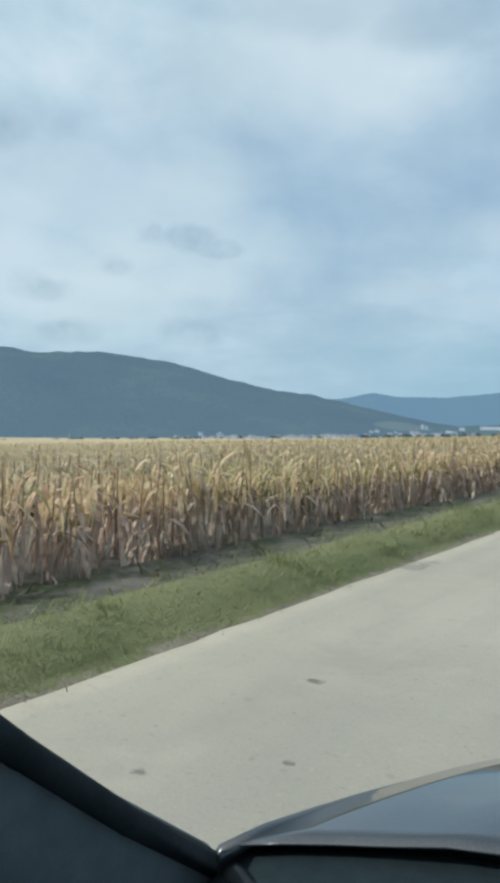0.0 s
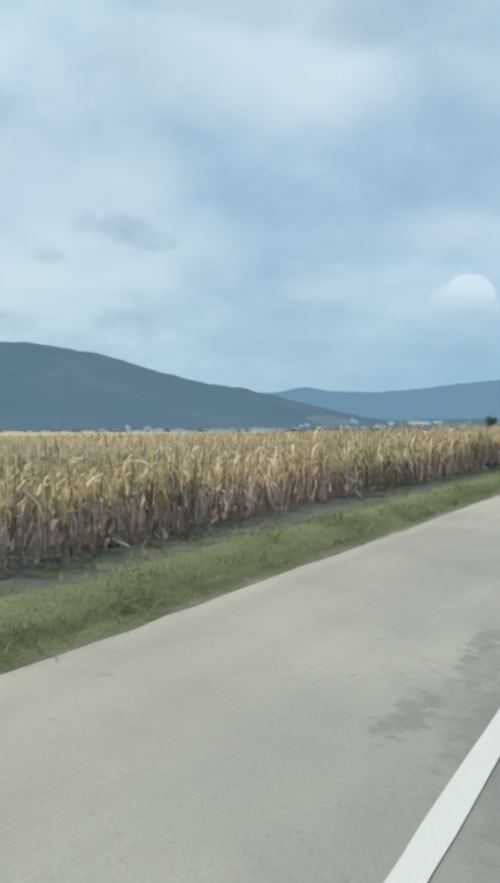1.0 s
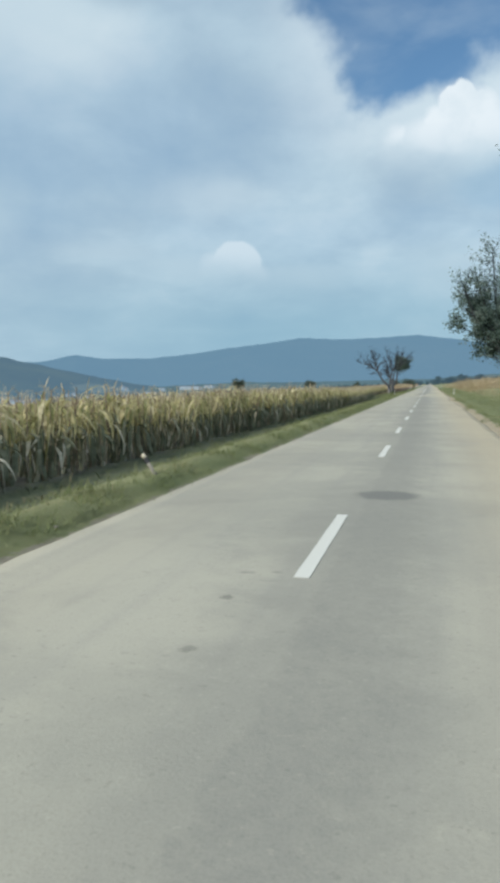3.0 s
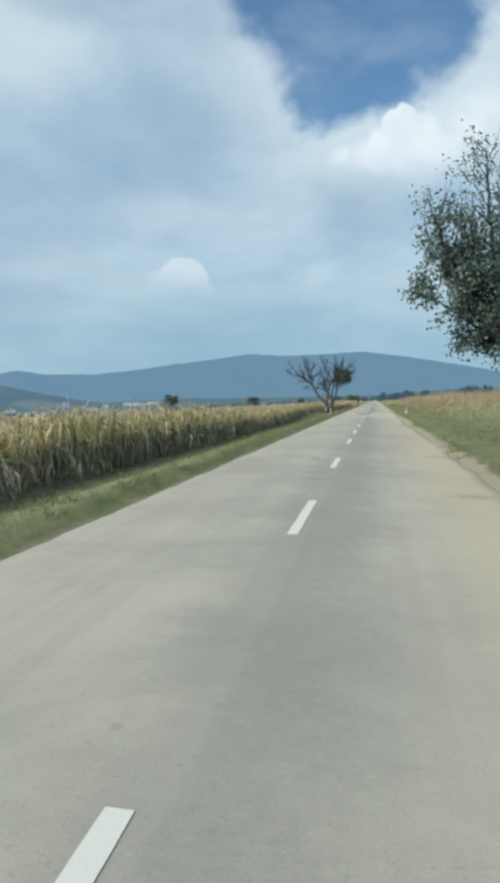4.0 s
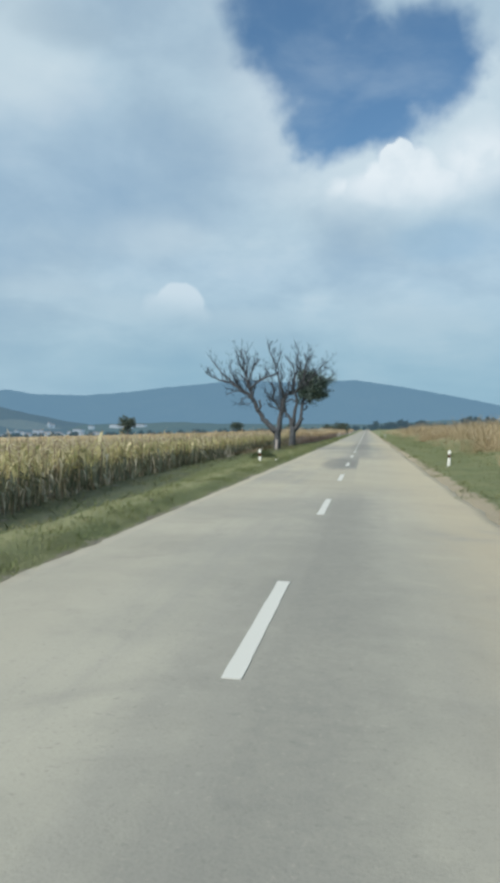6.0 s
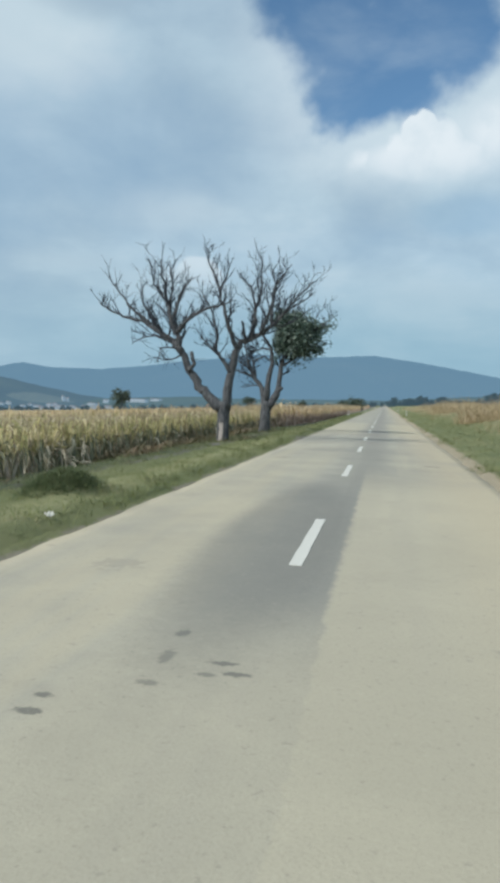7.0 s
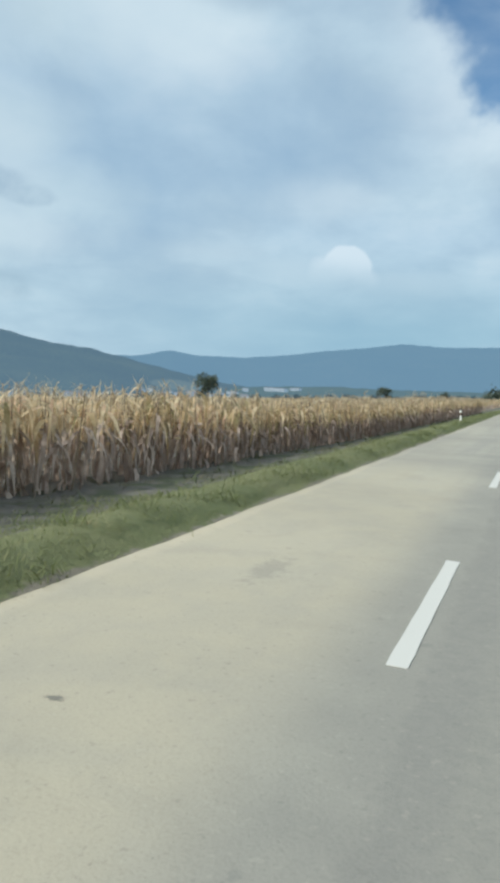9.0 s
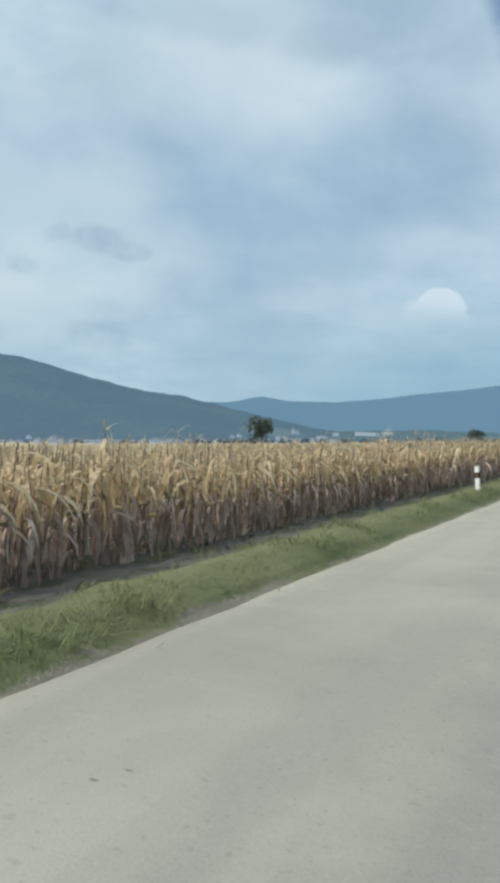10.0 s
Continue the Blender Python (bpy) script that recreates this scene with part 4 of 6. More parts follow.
# single plants where the edge of the field is passed closest
plant_meshes = [quads_mesh("corn_plant", *(lambda t: (t[0], t[1], CORN_MATS, t[2]))(t)) for t in FULL]
NEAR_STRETCHES = ((0.5, 26.0), (229.0, 255.0))
for y0, y1 in NEAR_STRETCHES:
    for y in np.arange(y0, y1, 0.19):
        k = rnd.randrange(len(plant_meshes))
        x = float(corn_edge(y)) + rnd.gauss(0.0, 0.06)
        ob = new("corn_plant", plant_meshes[k])
        s = rnd.gauss(0.86 if y < 40 else 0.95, 0.085)
        ob.matrix_basis = pose(x, y, float(land(x, y)) - 0.03, rnd.gauss(0, 4), rnd.gauss(0, 4), rnd.uniform(0, 360)) @ Matrix.Diagonal((s, s, s, 1))
        tagged(ob, "dry straw-coloured maize plant with drooping leaves", "corn plant", "maize plants along the field edge")

first = [sow([0.0], 0.19, a, b, FULL) for a, b in ((-14, 0.5), (26, 229), (255, 300))]
field("corn_field_edge", "edge rows of ripe dry maize beside the verge", *first, sow([0.72], 0.19, -14, 300, FULL), sow([0.36], 0.26, -14, 300, UPPER, 0.12), sow([1.08], 0.26, -14, 300, UPPER, 0.12), sow([1.44], 0.30, -14, 300, UPPER))
field("corn_field_middle", "dense rows of ripe dry maize", sow([1.9, 2.5, 3.3, 4.2], 0.34, -14, 320, INNER), sow([0.0, 0.7, 1.4], 0.5, 300, 480, INNER))
field("corn_field_far", "tops of dry maize reaching far across the field",
      sow(list(np.arange(5.0, 15.0, 1.25)), 0.72, -14, 330, TOPS), sow(list(np.arange(2.2, 12.0, 1.2)), 0.9, 300, 480, TOPS),
      sow(list(np.arange(15.6, 40.0, 2.8)), 1.6, -10, 420, TOPS, 0.5), sow(list(np.arange(40.0, 120.0, 8.0)), 3.0, -5, 460, TOPS, 2.0))


# broken plants hanging over the bare soil
straw_meshes = [quads_mesh("broken_corn_plant", t[0], t[1], (STRAW, STRAW, STRAW, STRAW), t[2]) for t in FULL[:6]]
for y, off, tilt, turn in ((8.9, 0.2, 52, 205), (9.2, 0.3, 68, 250), (10.7, 0.35, 62, 200), (13.5, 0.2, 55, 250), (17.0, 0.3, 70, 30), (24.5, 0.25, 60, 290), (33.0, 0.3, 66, 220), (46.0, 0.3, 58, 260),
                           (61.0, 0.3, 72, 240), (181.2, 0.25, 40, 250), (181.7, 0.45, 55, 215), (182.1, 0.50, 62, 230), (182.6, 0.60, 74, 290), (183.0, 0.35, 45, 200), (187.0, 0.35, 70, 290), (216.4, 0.1, 58, 240), (217.1, 0.3, 70, 215), (209.5, 0.25, 66, 250), (213.0, 0.3, 60, 210), (240.0, 0.3, 70, 240)):
    x = float(corn_edge(y)) + off
    ob = new("broken_corn_plant", straw_meshes[int(y) % len(straw_meshes)])
    ob.matrix_basis = pose(x, y, float(land(x, y)) + 0.02, 0, 0, turn) @ pose(0, 0, 0, tilt, 0, 0) @ Matrix.Diagonal((0.8, 0.8, 0.8, 1))
    tagged(ob, "broken pale maize plant leaning over the soil", "corn plant", "broken maize plants")


def build_canopy():
    """The close-grown mass of leaves below the tops, deep in the field."""
    xs = np.array([-160, -140, -120, -100, -85, -70, -60, -50, -42, -36, -31, -27, -24, -21.5, -19.5, -17.5, -16, -14.5, -13.2, -12, -11.2])
    ys = np.arange(-14, 482, 2.0)
    V, Q = [], []
    for y in ys:
        e = float(corn_edge(y))
        for x in xs:
            xx = x + (e + 5.45)
            V.append((xx, y, float(land(xx, y)) + (0.92 + 0.16 * noise.noise((xx * 0.8, y * 0.8, 1.0)) if x < -11.3 else 0.2)))
    n = len(xs)
    for i in range(len(ys) - 1):
        for j in range(n - 1):
            Q.append((i * n + j, i * n + j + 1, (i + 1) * n + j + 1, (i + 1) * n + j))

    def mass_look(g, co):
        big = g.noise(co, 0.10, 4.0, 0.6)
        fine = g.noise(co, 5.0, 6.0, 0.75)
        col = g.mix(g.step(big, 0.35, 0.65), (0.46, 0.37, 0.21), (0.58, 0.48, 0.30))
        return g.mix(g.step(fine, 0.42, 0.62), col, (0.15, 0.12, 0.06)), g.bump(fine, 1.0, 0.3)

    me = quads_mesh("corn_canopy", V, Q, (surface("corn_mass", mass_look),), None, False)
    tagged(new("corn_canopy", me), "closed mass of dry maize leaves deep in the field", "corn", kind="stuff")


build_canopy()


# ---------------------------------------------------------------- grass and weeds
def tuft(seed, blades, h0, h1, w, spread, arch=(0.5, 1.8), segs=2):
    r = np.random.default_rng(seed)
    items = []
    for i in range(blades):
        a = r.uniform(0, 6.28)
        p = r.normal(0, spread, 2)
        v, q = strip((p[0], p[1], 0), (math.cos(a), math.sin(a), 0), r.uniform(1.0, 1.5), r.uniform(h0, h1), w, r.uniform(*arch), segs, r)
        items.append((v, q, 0))
    return join_strips(items)


def carpet(name, label, templates, mat, n, x0, x1, y0, y1, keep, size=(0.7, 1.3)):
    x, y = rng.uniform(x0, x1, n), rng.uniform(y0, y1, n)
    ok = keep(x, y)
    x, y = x[ok], y[ok]
    pts = np.stack([x, y, land(x, y) + lump(x, y) - 0.015], -1)
    k = len(x)
    v, q, s = scatter(templates, pts, rng.uniform(0, 6.28, k), rng.uniform(*size, k), rng.integers(0, len(templates), k), rng.normal(0, 0.1, (k, 2)))
    return tagged(new(name, quads_mesh(name, v, q, (mat,), s)), label, "grass", kind="stuff")


def patchy(x, y, f, seed):
    return np.array([noise.noise((a * f, b * f, seed)) for a, b in zip(x, y)])


SHORT = [tuft(400 + i, 9, 0.05, 0.13, 0.015, 0.08, (0.2, 0.9), 1) for i in range(10)]
LONG = [tuft(420 + i, 11, 0.09, 0.19, 0.014, 0.10, (0.3, 1.2)) for i in range(6)]
TALL = [tuft(440 + i, 8, 0.55, 1.15, 0.016, 0.15, (0.3, 1.2), 2) for i in range(8)]
HERB = [tuft(460 + i, 9, 0.12, 0.42, 0.035, 0.08, (0.6, 2.0), 2) for i in range(6)]

def off_shoulder(x, y):
    """Away from the worn places at the edge of the asphalt."""
    ok = np.ones(len(x), dtype=bool)
    for sy, half, depth in SHOULDERS:
        ok &= ~((np.abs(y - sy) < half * 0.8) & (x > -2.72 - depth))
    return ok


def thinned(x, places, chances):
    return rng.random(len(x)) < np.interp(-x, places, chances)


carpet("verge_grass", "short green roadside grass with dry blades", SHORT, GRASS, 31000, -4.9, -2.74, -10, 290,
       lambda x, y: off_shoulder(x, y) & (x > corn_edge(y) + 0.9) & thinned(x, [2.74, 2.90, 3.4, 3.75, 4.05, 4.5], [0.55, 1.0, 0.8, 0.6, 0.2, 0.05]))
carpet("mown_verge_grass", "mown yellowish grass along the crest of the verge", SHORT, CREST_GRASS, 13500, -4.6, -3.05, -8, 235,
       lambda x, y: thinned(x, [3.05, 3.35, 3.7, 4.0], [0.1, 1.0, 0.9, 0.1]) & (patchy(x, y, 0.5, 9.0) > -0.15) & (rng.random(len(x)) < np.interp(y, [-8, 30, 60, 210, 235], [0.5, 0.6, 1.0, 1.0, 0.4])))
carpet("verge_grass_wide", "short grass round the roadside trees", SHORT, GRASS, 11000, -7.2, -3.7, 160, 222, lambda x, y: (x > corn_edge(y) + 0.9) & (x < np.interp(y, [160, 175, 205, 222], [-4.6, -3.6, -3.6, -4.6]) + 0.6))
carpet("verge_long_grass", "longer tufts of green grass along the asphalt edge", LONG, GRASS, 7500, -3.7, -2.80, -10, 290,
       lambda x, y: off_shoulder(x, y) & (patchy(x, y, 0.9, 2.0) > np.interp(-x, [2.8, 3.2, 3.7], [0.0, 0.0, 0.3])))
carpet("field_edge_weeds", "low dark green weeds at the foot of the maize", HERB, WEED, 12500, -8.0, -3.8, -10, 290,
       lambda x, y: (x < corn_edge(y) + 2.1) & (x > corn_edge(y) - 0.3) & (patchy(x, y, 0.7, 7.0) > np.interp(y, [30, 55, 180, 212, 225], [-0.05, -0.4, -0.4, -0.4, -0.05])), (0.4, 0.95))
carpet("right_verge_grass", "short grass on the verge opposite the maize", SHORT, GRASS, 8000, 3.0, 6.8, 70, 290,
       lambda x, y: rng.random(len(x)) < np.interp(x, [3.1, 3.4, 3.7], [0.05, 0.7, 1.0]))
carpet("right_edge_tufts", "ragged grass tufts growing into the sandy road edge", LONG, GRASS, 2600, 2.95, 3.6, 90, 290, lambda x, y: patchy(x, y, 0.7, 5.0) > np.interp(x, [3.0, 3.35, 3.5], [0.3, 0.05, -0.1]))
carpet("right_dry_tufts", "straw-coloured tufts among the short grass", LONG, CREST_GRASS, 3200, 3.3, 7.0, 70, 290,
       lambda x, y: patchy(x, y, 0.35, 6.0) > np.interp(x, [3.3, 5.0, 7.0], [0.1, -0.05, -0.3]), (0.7, 1.3))
carpet("right_long_grass", "longer grass tufts running up to the dry field", LONG, GRASS, 3000, 3.8, 8.0, 70, 330, lambda x, y: rng.random(len(x)) < np.interp(x, [3.8, 5.5], [0.25, 1.0]))
carpet("tall_dry_grass", "tall bleached wild grass on the bank", TALL, DRY_GRASS, 6000, 5.6, 26, 60, 420,
       lambda x, y: rng.random(len(x)) < np.interp(x, [5.6, 6.6, 12, 26], [0.10, 0.7, 1.0, 0.5]), (0.8, 1.5))
CLUMPS = [(rnd.uniform(7.5, 19.0), rnd.uniform(165, 340), rnd.uniform(0.8, 2.2)) for k in range(44)] + [(9.6, 228.0, 1.8), (10.2, 214.0, 1.4), (8.6, 190.0, 1.2)]


def in_clump(x, y):
    near_one = np.zeros(len(x), dtype=bool)
    for cx, cy, cr in CLUMPS:
        near_one |= np.hypot(x - cx, (y - cy) * 0.5) < cr
    return near_one


carpet("dry_grass_clumps", "high pale clumps of wild grass rising from the bank", TALL, DRY_GRASS, 15000, 6.4, 22, 160, 345, in_clump, (1.5, 2.6))
carpet("far_dry_grass", "bleached wild grass further up the bank", TALL, DRY_GRASS, 2300, 20, 70, 80, 620, lambda x, y: x > 0, (1.0, 2.0))
carpet("weed_mound", "rounded dark green mound of weeds on the verge", LONG, DARK_WEED, 3200, -4.8, -3.1, 173.2, 176.6,
       lambda x, y: np.hypot((x + 3.95) / 0.52, (y - 174.9) / 0.95) < rng.uniform(0.6, 1.1, len(x)), (0.6, 1.0))
carpet("trunk_weeds", "weeds round the roadside tree trunks", HERB, WEED, 4500, -6.9, -4.2, 174, 207,
       lambda x, y: (np.hypot(x + 5.46, (y - 194.0)) < 1.6) | (np.hypot(x + 5.38, (y - 204.2)) < 1.3), (0.5, 1.2))


carpet("field_edge_tall_weeds", "tall brownish weeds crowding the foot of the maize", HERB, BROWN_WEED, 6000, -7.6, -5.2, 176, 210,
       lambda x, y: (x > corn_edge(y) - 0.1) & (x < corn_edge(y) + 1.0) & (patchy(x, y, 0.35, 4.0) > -0.15) & (np.abs(y - 182.0) > 2.6), (0.9, 2.1))


# ---------------------------------------------------------------- trees
def leaf_cloud(name, spots, n_each, spread, length, mat, seed, parent, label=""):
    """Many single leaves round the spots where twigs end."""
    r = np.random.default_rng(seed)
    spots = np.array(spots, dtype=float)
    p = np.repeat(spots, n_each, 0) + r.normal(0, spread, (len(spots) * n_each, 3))
    n = len(p)
    d = r.normal(0, 1, (n, 3)) + np.array((0, 0, -0.35))
    d /= np.linalg.norm(d, axis=1)[:, None]
    s = np.cross(d, r.normal(0, 1, (n, 3)))
    s /= np.linalg.norm(s, axis=1)[:, None] + 1e-9
    u = np.cross(d, s)
    L = length * r.uniform(0.6, 1.25, n)[:, None]
    W = L * r.uniform(0.5, 0.75, n)[:, None]
    fold = u * W * 0.16
    a, b = p, p + d * L
    r1, r2 = p + d * L * 0.28 + s * W * 0.46 + fold, p + d * L * 0.68 + s * W * 0.40 + fold
    l1, l2 = p + d * L * 0.28 - s * W * 0.46 + fold, p + d * L * 0.68 - s * W * 0.40 + fold
    V = np.stack([a, r1, r2, b, l2, l1], 1).reshape(-1, 3)
    o = np.arange(n)[:, None] * 6
    Q = np.concatenate([o + np.array((0, 1, 2, 3)), o + np.array((0, 3, 4, 5))])
    return hang(name, quads_mesh(name, V, Q, (mat,)), parent, label, "stuff")


class Tree:
    def __init__(self, seed, bend=0.28, rise=0.35):
        self.bend, self.rise = bend, rise
        self.dense, self.reach, self.kids = 1.0, 1.0, None
        self.r = random.Random(seed)
        self.twigs = bmesh.new()
        self.tips = []

    def grow(self, p, way, length, radius, depth, up=0.35):
        """A crooked dead branch and its side shoots."""
        r, bend = self.r, self.bend
        steps = 3 if depth < 2 else 2
        pts, rad = [Vector(p)], [radius]
        d = Vector(way).normalized()
        for i in range(steps):
            d = (d + Vector((r.gauss(0, bend), r.gauss(0, bend), r.gauss(0, bend) + up * 0.3))).normalized()
            pts.append(pts[-1] + d * (length / steps))
            rad.append(radius * (1 - 0.72 * (i + 1) / steps))
        rod(self.twigs, pts, rad, 4 if depth else 3)
        if depth == 0:
            self.tips.append(pts[-1])
            return
        n = r.choice(self.kids) if self.kids else r.choice((3, 3, 4, 5) if self.dense > 0.9 else (2, 3, 3, 4))
        for k in range(n):
            t = r.uniform(0.3, 1.0)
            i = min(int(t * steps), steps - 1)
            q = pts[i].lerp(pts[i + 1], t * steps - i)
            side = Vector((r.gauss(0, 1), r.gauss(0, 1), r.gauss(0.3, 0.7)))
            self.grow(q, d * 0.75 + side.normalized() * 0.85, length * r.uniform(0.45, 0.75), max(rad[i] * 0.66, 0.0105), depth - 1, up)
        self.tips.append(pts[-1])

    def limb(self, pts, r0, r1, parent, name="limb", label="", shoots=0, length=1.0, depth=2, start=0.3, sides=9, up=0.35):
        r = self.r
        fine, rad = [], []
        n = len(pts)
        for i in range(n - 1):
            a, b = Vector(pts[i]), Vector(pts[i + 1])
            for k in range(3):
                t = k / 3
                f = (i + t) / (n - 1)
                g = a.lerp(b, t)
                if i + k:
                    g += Vector((r.gauss(0, 0.03), r.gauss(0, 0.03), r.gauss(0, 0.02)))
                fine.append(g)
                rad.append((r0 + (r1 - r0) * f ** 0.8) * r.uniform(0.9, 1.12))
        fine.append(Vector(pts[-1]))
        rad.append(r1)
        bm = rod(bmesh.new(), fine, rad, sides)
        part(name, bm, BARK, parent, label, True)
        shoots, length = round(shoots * self.dense), length * self.reach
        for k in range(shoots):
            t = start + (1 - start) * (k + r.uniform(0, 1)) / shoots
            i = min(int(t * (len(fine) - 1)), len(fine) - 2)
            way = (fine[i + 1] - fine[i]).normalized()
            side = Vector((r.gauss(0, 1), r.gauss(0, 1), r.gauss(self.rise, 0.6))).normalized()
            self.grow(fine[i], way * 0.6 + side, length * r.uniform(0.6, 1.25) * (1.15 - 0.4 * t), max(0.021, rad[i] * 0.52), depth, up)
        return fine

    def finish(self, parent, label):
        part("twig_crown", self.twigs, TWIG, parent, label)["kind"] = "stuff"


def trunk_mesh(h, r0, r1, seed, lean=(0, 0)):
    """A knotty trunk with a flared foot."""
    bm = bmesh.new()
    n, rings = 16, []
    levels = 12
    for i in range(levels):
        t = i / (levels - 1)
        z = -0.25 + (h + 0.25) * t
        rad = r1 + (r0 - r1) * (1 - t) ** 2.2
        ring = []
        for k in range(n):
            a = 6.2832 * k / n
            w = 1 + 0.16 * noise.noise((math.cos(a) * 1.5 + seed, math.sin(a) * 1.5, z * 1.3)) + 0.07 * noise.noise((math.cos(a) * 4, math.sin(a) * 4 + seed, z * 3))
            ring.append(bm.verts.new((math.cos(a) * rad * w + lean[0] * t, math.sin(a) * rad * w + lean[1] * t, z)))
        rings.append(ring)
    for r, s in zip(rings, rings[1:]):
        for k in range(n):
            bm.faces.new((r[k], r[(k + 1) % n], s[(k + 1) % n], s[k]))
    bm.faces.new(rings[-1])
    return bm


def bare_tree():
    """The dead tree: a short trunk that forks low into two leaning limbs."""
    ob = thing("bare_tree", (-5.46, 193.75, float(land(-5.46, 193.75))), "leafless dead fruit tree with a forked grey trunk on the verge", "tree")
    ob.matrix_basis = ob.matrix_basis @ Matrix.Diagonal((1, 1, 0.955, 1))
    t = Tree(21, 0.10, 0.85)
    t.dense, t.reach, t.kids = 0.95, 1.25, (1, 2, 2, 3)
    part("trunk", trunk_mesh(1.62, 0.29, 0.235, 3.0), PEELED_BARK, ob, "thick cracked grey trunk with a pale foot", True)
    # the limb that leans out over the field, and its boughs
    t.limb([(-0.06, 0, 1.3), (-0.66, 0.03, 1.86), (-1.02, 0.05, 2.17), (-1.45, 0.08, 2.87), (-1.83, 0.1, 3.7), (-2.06, 0.1, 4.46), (-2.29, 0.1, 5.1), (-2.52, 0.1, 5.93), (-2.71, 0.1, 6.76), (-2.7, 0.1, 7.4)],
           0.235, 0.02, ob, "limb", "", 26, 0.8, 2, 0.45)
    t.limb([(-1.79, 0, 3.62), (-2.24, 0.25, 4.03), (-2.83, 0.5, 4.44), (-3.55, 0.5, 4.89), (-4.41, 0.5, 5.07), (-4.95, 0.5, 5.33), (-5.4, 0.5, 5.65)], 0.15, 0.018, ob, "limb", "", 24, 0.75, 2, 0.2)
    t.limb([(-3.2, 0.45, 4.75), (-4.19, 0.55, 5.57), (-4.8, 0.6, 6.3), (-5.1, 0.6, 6.75)], 0.07, 0.014, ob, "limb", "", 12, 0.65, 1, 0.1)
    t.limb([(-2.84, 0.5, 4.5), (-3.56, 0.4, 5.61), (-3.65, 0.3, 6.55)], 0.06, 0.014, ob, "limb", "", 11, 0.6, 2, 0.15)
    t.limb([(-2.14, 0.15, 3.96), (-2.78, -0.15, 4.23), (-3.33, -0.3, 4.11), (-3.73, -0.3, 3.81)], 0.055, 0.012, ob, "limb", "", 12, 0.65, 1, 0.15, 7, 0.0)
    t.limb([(-1.89, 0.1, 3.81), (-2.5, -0.3, 3.71), (-2.56, -0.6, 3.11)], 0.045, 0.012, ob, "limb", "", 9, 0.65, 1, 0.15, 7, -0.2)
    t.limb([(-1.75, 0.1, 3.5), (-2.3, 0.5, 3.3), (-3.0, 0.8, 3.35)], 0.04, 0.012, ob, "limb", "", 8, 0.6, 1, 0.2, 7, -0.1)
    t.limb([(-1.99, 0.1, 4.39), (-1.47, -0.3, 4.92), (-0.73, -0.6, 5.32), (-0.03, -0.6, 5.51), (0.48, -0.6, 5.66)], 0.11, 0.016, ob, "limb", "", 16, 0.7, 2, 0.2)
    t.limb([(-2.18, 0.1, 4.96), (-1.86, -0.2, 5.88), (-1.36, -0.4, 6.59)], 0.085, 0.016, ob, "limb", "", 13, 0.65, 2, 0.15)
    t.limb([(-2.4, 0.1, 5.6), (-2.91, -0.15, 6.33), (-3.0, -0.3, 6.86)], 0.06, 0.014, ob, "limb", "", 9, 0.6, 2, 0.2)
    t.limb([(-2.32, 0.1, 5.21), (-2.35, 0.45, 6.43), (-2.55, 0.7, 7.29)], 0.07, 0.014, ob, "limb", "", 10, 0.6, 2, 0.2)
    t.limb([(-1.43, 0, 2.8), (-1.21, -0.05, 3.12), (-1.34, -0.1, 3.62)], 0.10, 0.065, ob, "broken_stub", "snapped grey stub")
    t.limb([(-0.86, 0.03, 2.02), (-0.98, -0.08, 1.97)], 0.12, 0.09, ob, "broken_stub", "sawn grey stub")
    # the limb that leans over the road
    t.limb([(0.06, 0, 1.3), (0.18, 0.03, 2.34), (0.26, 0.05, 2.98), (0.38, 0.08, 3.68), (0.62, 0.1, 4.07), (1.26, 0.1, 4.33), (1.76, 0.1, 4.71), (2.24, 0.1, 5.28), (2.72, 0.1, 5.96), (3.31, 0.1, 6.57)],
           0.215, 0.018, ob, "limb", "", 24, 0.75, 2, 0.45)
    t.limb([(0.24, 0, 2.79), (-0.07, -0.15, 3.33), (-0.27, -0.3, 3.57), (-0.64, -0.3, 3.96), (-0.98, -0.3, 4.18)], 0.095, 0.02, ob, "limb", "", 13, 0.65, 2, 0.3)
    t.limb([(-0.33, -0.25, 3.62), (-0.31, -0.3, 4.46), (-0.49, -0.3, 5.18), (-0.98, -0.3, 6.05)], 0.075, 0.016, ob, "limb", "", 12, 0.65, 2, 0.15)
    t.limb([(0.46, 0.08, 3.8), (0.26, -0.3, 4.33), (0.05, -0.6, 5.14), (-0.17, -0.6, 5.99), (-0.6, -0.6, 7.09), (-0.75, -0.6, 7.76)], 0.115, 0.014, ob, "limb", "", 20, 0.7, 2, 0.25)
    t.limb([(-0.20, -0.6, 6.05), (0.08, -0.5, 6.67), (0.17, -0.6, 7.1)], 0.05, 0.012, ob, "limb", "", 8, 0.55, 1, 0.15)
    t.limb([(0.77, 0.1, 4.15), (0.62, -0.05, 4.92)], 0.07, 0.045, ob, "broken_stub", "snapped grey stub")
    t.limb([(1.03, 0.1, 4.25), (1.08, 0.2, 5.4), (1.33, 0.3, 6.43), (1.15, 0.3, 7.79)], 0.10, 0.014, ob, "limb", "", 17, 0.7, 2, 0.15)
    t.limb([(1.11, 0.2, 5.31), (0.92, -0.15, 6.27), (0.49, -0.3, 6.67)], 0.06, 0.014, ob, "limb", "", 10, 0.6, 2, 0.15)
    t.limb([(1.78, 0.1, 4.74), (1.68, 0.4, 5.68), (1.85, 0.6, 6.49), (2.39, 0.6, 7.34)], 0.09, 0.014, ob, "limb", "", 16, 0.7, 2, 0.15)
